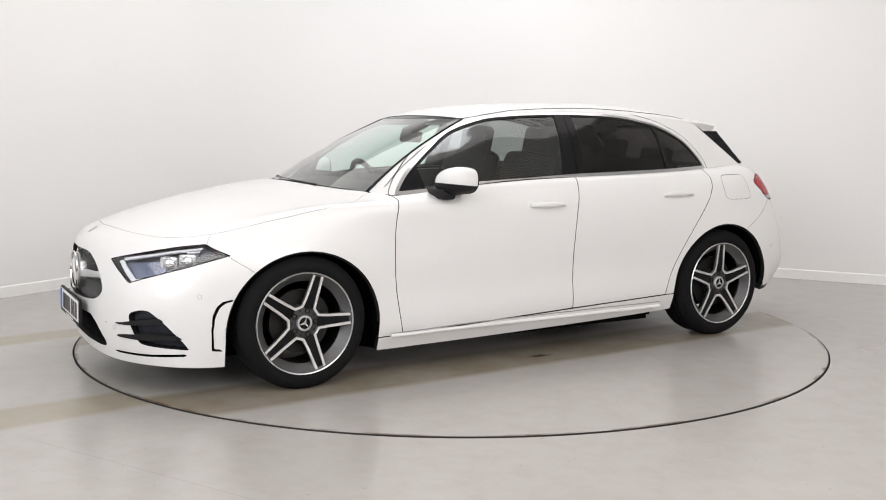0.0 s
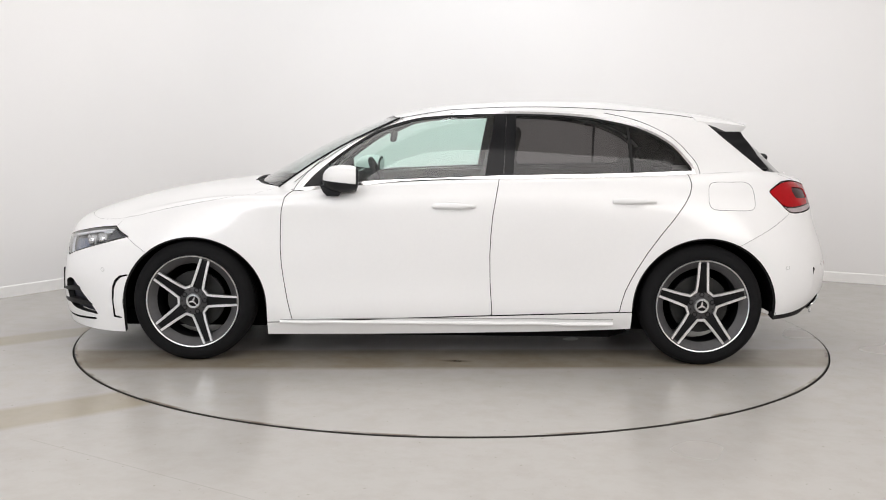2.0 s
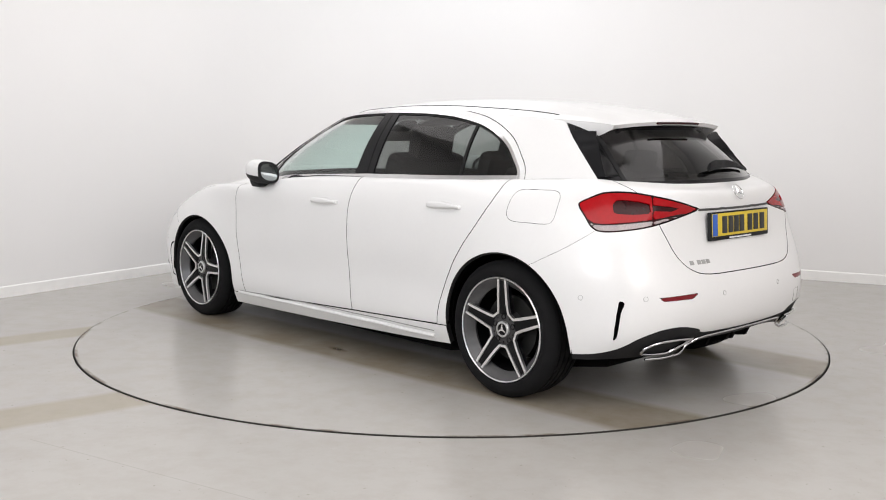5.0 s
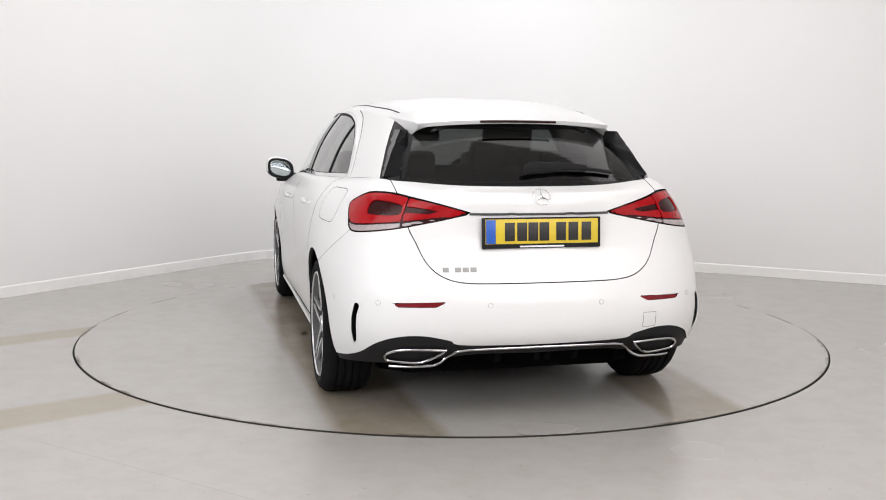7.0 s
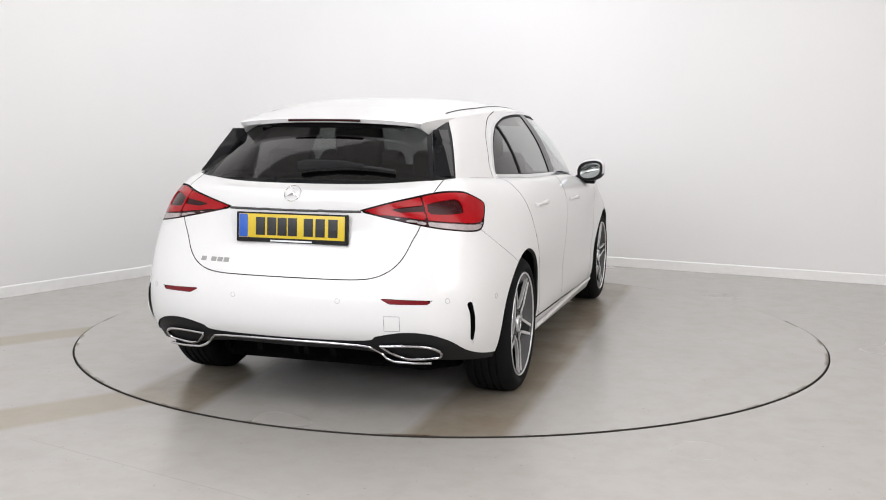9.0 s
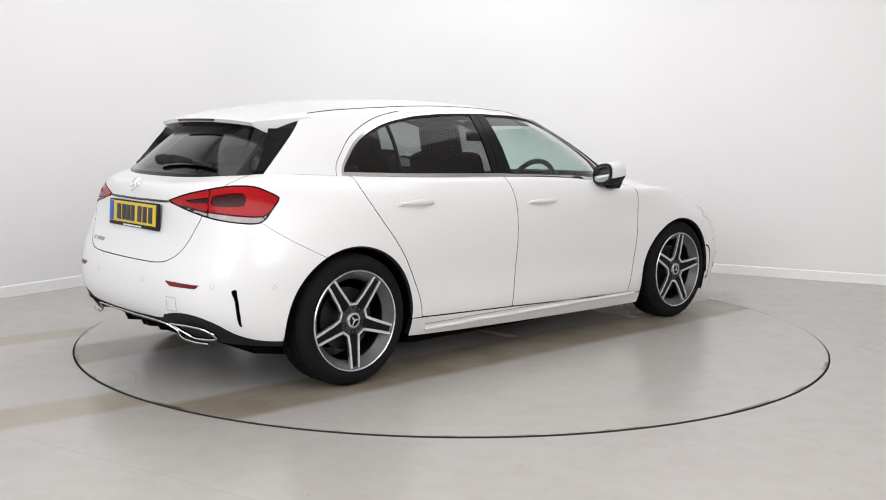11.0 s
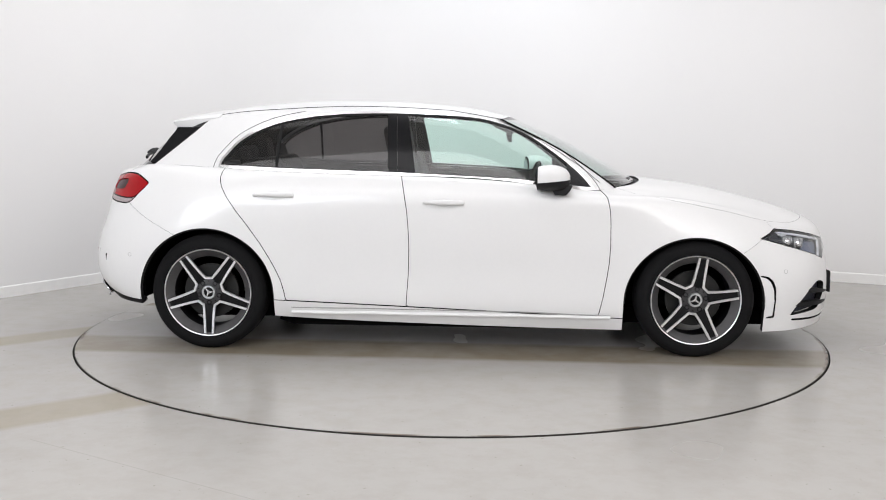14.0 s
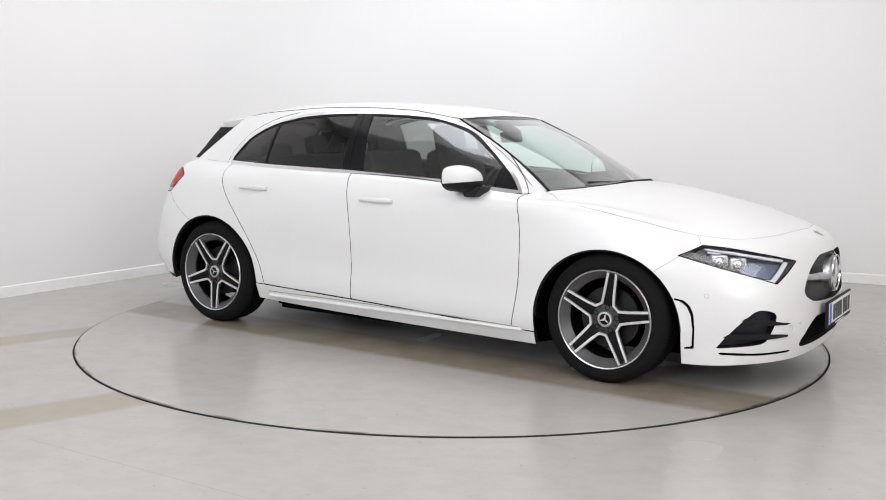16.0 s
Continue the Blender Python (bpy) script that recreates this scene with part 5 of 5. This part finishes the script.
def sensor(a, b, view, s=1):
    p, n = shell_at(a, b, view)
    if s < 0:
        p.y, n.y = -p.y, -n.y
    bm = lathe([(0.0001, 0.0012), (0.0085, 0.0012), (0.0095, 0.0002)], 24, "Z")
    bm.transform(face_matrix(p, n))
    o = part("parking_sensor", bm, WHITE, car, "white parking sensor")
    bm = lathe([(0.0098, 0.0002), (0.0098, 0.0008), (0.0112, 0.0008), (0.0112, 0.0002)], 24, "Z", True)
    bm.transform(face_matrix(p, n))
    part("sensor_ring", bm, simple_grey, o)


simple_grey = simple("grey_seam", (0.30, 0.30, 0.29), 0.6, vary=0.1, scale=50)


def nose_details():
    pins = bmesh.new()
    dz, dy = 0.0150, 0.0300
    for r in range(18):
        z = .412 + dz * r
        for c in range(-15, 16):
            y = (c + 0.5 * (r % 2)) * dy
            q = np.array([[abs(y), z]])
            if inside(q, GRILLE)[0] < 0.006 or abs(y) < 0.045:
                continue
            if abs(z - (.535 + .02 * abs(y) / .4)) < 0.034:
                continue
            p, n = shell_at(y, z, "front")
            c0 = p - n * 0.024
            bmesh.ops.create_icosphere(pins, subdivisions=1, radius=0.0031, matrix=Matrix.Translation(c0))
    o = part("grille_pins", pins, CHROME, grille_back, "small chrome grille studs", smooth=True, angle=80)
    tagged(o, kind="stuff")
    # satin louvre from the badge to both sides
    for s in (1, -1):
        bm = bmesh.new()
        rows = []
        for t in np.linspace(0, 1, 12):
            y = .085 + .300 * t
            z = .528 + .022 * t
            p, n = shell_at(y, z, "front")
            hh = .026 - .010 * t
            c = p - n * (.004 + .010 * t)
            rows.append([bm.verts.new(Vector((c.x + dx, c.y * s, c.z + zz))) for dx, zz in ((0, hh), (.006, hh * .3), (.004, -hh * .6), (-.006, -hh), (-.02, 0))])
        for a, b in zip(rows, rows[1:]):
            for j in range(5):
                bm.faces.new((a[j], a[(j + 1) % 5], b[(j + 1) % 5], b[j]))
        bm.faces.new(rows[0])
        bm.faces.new(rows[-1][::-1])
        part("grille_louvre", bm, SATIN, grille_back, "satin silver louvre")
    p, n = shell_at(0.0, .535, "front")
    disc = lathe([(0.0001, .004), (.085, .002), (.092, -.006), (.094, -.035)], 48, "Z")
    disc.transform(face_matrix(p - n * 0.004, n))
    part("badge_plate", disc, SATIN, grille_back, "satin badge plate")
    ring_badge(p + n * 0.004, n, .095, "grille_badge", "large bright ring badge in the grille", .008)
    p, n = shell_at(0.0, .735, "front")
    bm = lathe([(0.0001, .003), (.020, .0025), (.026, 0)], 32, "Z")
    bm.transform(face_matrix(p + n * .001, n))
    part("bonnet_badge", bm, SATIN, car, "small round silver bonnet badge")
    p, n = shell_at(0.0, .352, "front")
    number_plate(Vector((p.x + .022, 0, .352)), Vector((1, 0, 0.03)), PLATE_WHITE, "front_number_plate", "white front number plate in a black carrier", 1)
    for s in (1, -1):
        sensor(1.868, .487, "side", s)
        sensor(.525 * s, .325, "front")


def tail_details():
    p, n = shell_at(0.0, .97, "rear")
    ring_badge(p + n * .009, n, .040, "tailgate_badge", "bright ring badge on the tailgate")
    p, n = shell_at(0.0, .825, "rear")
    number_plate(Vector((p.x - .006, 0, .824)), Vector((-1, 0, 0.06)), PLATE_YELLOW, "rear_number_plate", "yellow rear number plate in a black carrier", 1)
    # handle strip over the plate: a dark bar drawn for the shade of a recess
    pts = []
    for y in np.linspace(-.315, .315, 25):
        p, n = shell_at(y, .903, "rear")
        pts.append(p + n * 0.001)
    part("tailgate_handle_strip", tube(pts, 0.0055, 6), simple("handle_recess_shade", (.06, .06, .06), .5, vary=.2, scale=80), tailgate, "dark strip for the shade of the handle recess over the plate")
    # plain bars in place of the model script, grey for the chrome's darker reflection
    for y, wdt in ((.428, .026), (.377, .026), (.344, .026), (.311, .026)):
        p, n = shell_at(y, .675, "rear")
        bm = box(wdt, .020, .003, face_matrix(p + n * .001, n), .001)
        part("badge_script_bar", bm, simple_grey, tailgate, "small chrome bar, grey reflection put into its colour")
    for s in (1, -1):
        sensor(-1.827, .534, "side", s)
        sensor(.708 * s, .540, "rear")
        sensor(.250 * s, .533, "rear")
    # exhaust trims
    for s in (1, -1):
        t = sub("exhaust_trim", car, "chrome-edged exhaust trim")
        outline = smooth_loop(poly((.428, .339), (.53, .344), (.62, .339), (.664, .320), (.672, .300), (.655, .283), (.58, .275), (.515, .277), (.466, .305)), per=6, corner=(0,))
        pts = []
        for y, z in outline:
            p, n = shell_at(y, z, "rear")
            pts.append(Vector((min(p.x, -1.98 - .10 * (0.68 - y)) - 0.006, y * s, z)))
        part("trim_ring", tube(pts, 0.0062, 8, closed=True), DARK_CHROME, t, "chrome exhaust ring")
        bm = bmesh.new()
        a = [bm.verts.new(q) for q in pts]
        cen = sum(pts, Vector()) / len(pts)
        b = [bm.verts.new(q + (cen - q) * 0.3 + Vector((.09, 0, 0))) for q in pts]
        for i in range(len(a)):
            j = (i + 1) % len(a)
            bm.faces.new((a[i], a[j], b[j], b[i]))
        bm.faces.new(b)
        part("tailpipe_recess", bm, BLACK_GLOSS, t)
    pts = []
    half = [(.655, .262), (.56, .262), (.475, .266), (.44, .280), (.405, .312), (.375, .332), (.33, .338), (.20, .341), (.0, .343)]
    path = half + [(-y, z) for y, z in half[-2::-1]]
    loop = []
    for (y0, z0), (y1, z1) in zip(path, path[1:]):
        for k in range(4):
            loop.append((y0 + (y1 - y0) * k / 4, z0 + (z1 - z0) * k / 4))
    for y, z in loop:
        p, n = shell_at(y, max(z, .30), "rear")
        pts.append(Vector((p.x - .002, y, z)))
    part("diffuser_trim", tube(pts, 0.006, 8), DARK_CHROME, car, "chrome strip across the diffuser")
    # towing eye cover
    lo = smooth_loop(poly((-.52, .475), (-.455, .475), (-.455, .412), (-.52, .412)), per=3, corner=(0, 1, 2, 3))
    pts = []
    for y, z in lo:
        p, n = shell_at(y, z, "rear")
        pts.append(p + n * 0.0004)
    part("towing_cover", tube(pts, 0.0014, 5, closed=True), simple_grey, bumper_r)


def seat(x, y, kind):
    s = sub(kind, car, "black upholstered seat with a headrest")
    w = .25
    def put(nm, bm, lab=""):
        bm.transform(Matrix.Translation((x, y, 0)))
        part(nm, bm, INTERIOR, s, lab)
    put("seat_cushion", box(.52, .50, .16, pose(.10, 0, .43, 0, -6, 0), .05, 3))
    put("seat_backrest", box(.14, .54, .68, pose(-.25, 0, .79, 0, -18, 0), .06, 3))
    put("headrest", box(.09, .30, .22, pose(-.375, 0, 1.165, 0, -12, 0), .045, 3))
    for d in (-.06, .06):
        put("headrest_post", tube([(-.345, d, 1.02), (-.355, d, 1.11)], .006, 6))


def screen_seals():
    """Black rubber along both sides of the windscreen."""
    for s in (1, -1):
        pts = []
        for z in np.linspace(.958, 1.318, 22):
            p, n = shell_at(.672 - (z - .95) * .44, z, "front", upper=True)
            pts.append(Vector((p.x, p.y * s, p.z)) + Vector((n.x, n.y * s, n.z)) * 0.003)
        part("pillar_seam", tube(pts, 0.0016, 6), SEAL_SHADE, car)


def interior():
    seat(.02, .37, "front_seat")
    seat(.02, -.37, "front_seat")
    b = sub("rear_bench", car, "black rear bench seat with headrests")
    part("bench_cushion", box(.50, 1.22, .16, pose(-.78, 0, .46, 0, -4, 0), .05, 3), INTERIOR, b)
    part("bench_backrest", box(.15, 1.22, .60, pose(-1.10, 0, .78, 0, -22, 0), .05, 3), INTERIOR, b)
    for y, wide, z in ((.40, .25, 1.075), (0, .185, 1.125), (-.40, .25, 1.075)):
        part("headrest", box(.08, wide, .14, pose(-1.235, y, z, 0, -14, 0), .035, 3), INTERIOR, b)
    for y in (-.05, .05):
        part("headrest_post", tube([(-1.20, y, .99), (-1.225, y, 1.08)], .006, 6), BLACK_PLASTIC, b)
    part("cabin_floor", box(2.6, 1.35, .04, pose(-.45, 0, .27)), DARK_VOID, car)
    d = sub("dashboard", car, "black dashboard with a wide screen")
    part("dash_top", box(.42, 1.38, .10, pose(.80, 0, .885, 0, 6, 0), .04, 3), INTERIOR, d)
    part("dash_front", box(.20, 1.36, .26, pose(.66, 0, .78, 0, -18, 0), .05, 3), INTERIOR, d)
    part("screen", box(.015, .62, .11, pose(.575, -.20, .935, 0, -14, 0), .005), BLACK_GLOSS, d, "wide black display")
    part("centre_console", box(.90, .22, .26, pose(.25, 0, .45), .04), INTERIOR, car)
    w = sub("steering_wheel", car, "black leather steering wheel")
    M = Matrix.Translation((.435, -.37, .885)) @ Matrix.Rotation(radians(-66), 4, "Y")
    pts = [Vector((.182 * math.cos(a), .182 * math.sin(a), 0)) for a in np.linspace(0, 2 * math.pi, 49)[:-1]]
    bm = tube(pts, .0165, 10, closed=True)
    bm.transform(M)
    part("wheel_rim", bm, INTERIOR, w)
    bm = box(.13, .15, .045, pose(0, 0, -.02), .02)
    bm.transform(M)
    part("wheel_boss", bm, INTERIOR, w)
    for a in (90, 270, 180):
        bm = box(.12, .035, .018, pose(.11, 0, -.012), .006)
        bm.transform(M @ Matrix.Rotation(radians(a), 4, "Z"))
        part("wheel_spoke", bm, BLACK_PLASTIC, w)
    part("rear_view_mirror", box(.03, .24, .065, pose(.335, 0, 1.205, 0, -12, 0), .015), BLACK_PLASTIC, car, "black interior mirror")
    part("camera_housing", box(.14, .12, .04, pose(.30, 0, 1.262, 0, 24, 0), .015), BLACK_PLASTIC, car, "black camera housing behind the windscreen")
    for s in (1, -1):
        part("sun_visor", box(.17, .36, .018, pose(.22, .30 * s, 1.302, 0, 14, 0), .006), HEADLINER, car, "pale grey sun visor")
        part("door_lining", box(1.9, .05, .20, pose(-.25, .735 * s, .88, 0, 1.5, 0), .02), INTERIOR, car)
    part("parcel_shelf", box(.42, 1.10, .02, pose(-1.50, 0, .985), .006), INTERIOR, car, "black parcel shelf")


under_body()
arch_lips()
for s, k in ((1, 0), (-1, 1)):
    door_handle(.077, -.152, .850, s, front_doors[k])
    door_handle(-.876, -1.105, .879, s, rear_doors[k])
    door_mirror(s)
spoiler()
wipers()
sill_strakes()
screen_seals()
nose_details()
tail_details()
interior()


def fit_body_to_view():
    """Warps the body to fit the camera's view: a trifle shorter behind, and the tail drawn in."""
    for ob in car.children_recursive:
        top_part = ob
        while top_part.parent != car:
            top_part = top_part.parent
        if ob.type != "MESH" or top_part.name.startswith("wheel") and not top_part.name.startswith("wheel_arch"):
            continue
        me = ob.data
        co = np.empty(len(me.vertices) * 3)
        me.vertices.foreach_get("co", co)
        co = co.reshape(-1, 3)
        draw = np.clip((-co[:, 0] - 1.5) / 0.6, 0, 1)
        co[:, 1] *= 1 - 0.014 * draw
        co[:, 0] = 0.0027 + 0.9953 * co[:, 0]
        me.vertices.foreach_set("co", co.ravel())
        me.update()


fit_body_to_view()


# ---- what moves ----
CAR_OFFSET = Matrix.Translation((0.0200, 0.1181, 0.0))


def motions():
    turn = [(k * 0.5, pose(0, 0, 0, 0, 0, TURN_START + TURN_RATE * k * 0.5)) for k in range(33)]
    walk(turntable, turn)
    walk(car, [(t, m @ CAR_OFFSET) for t, m in turn])


motions()
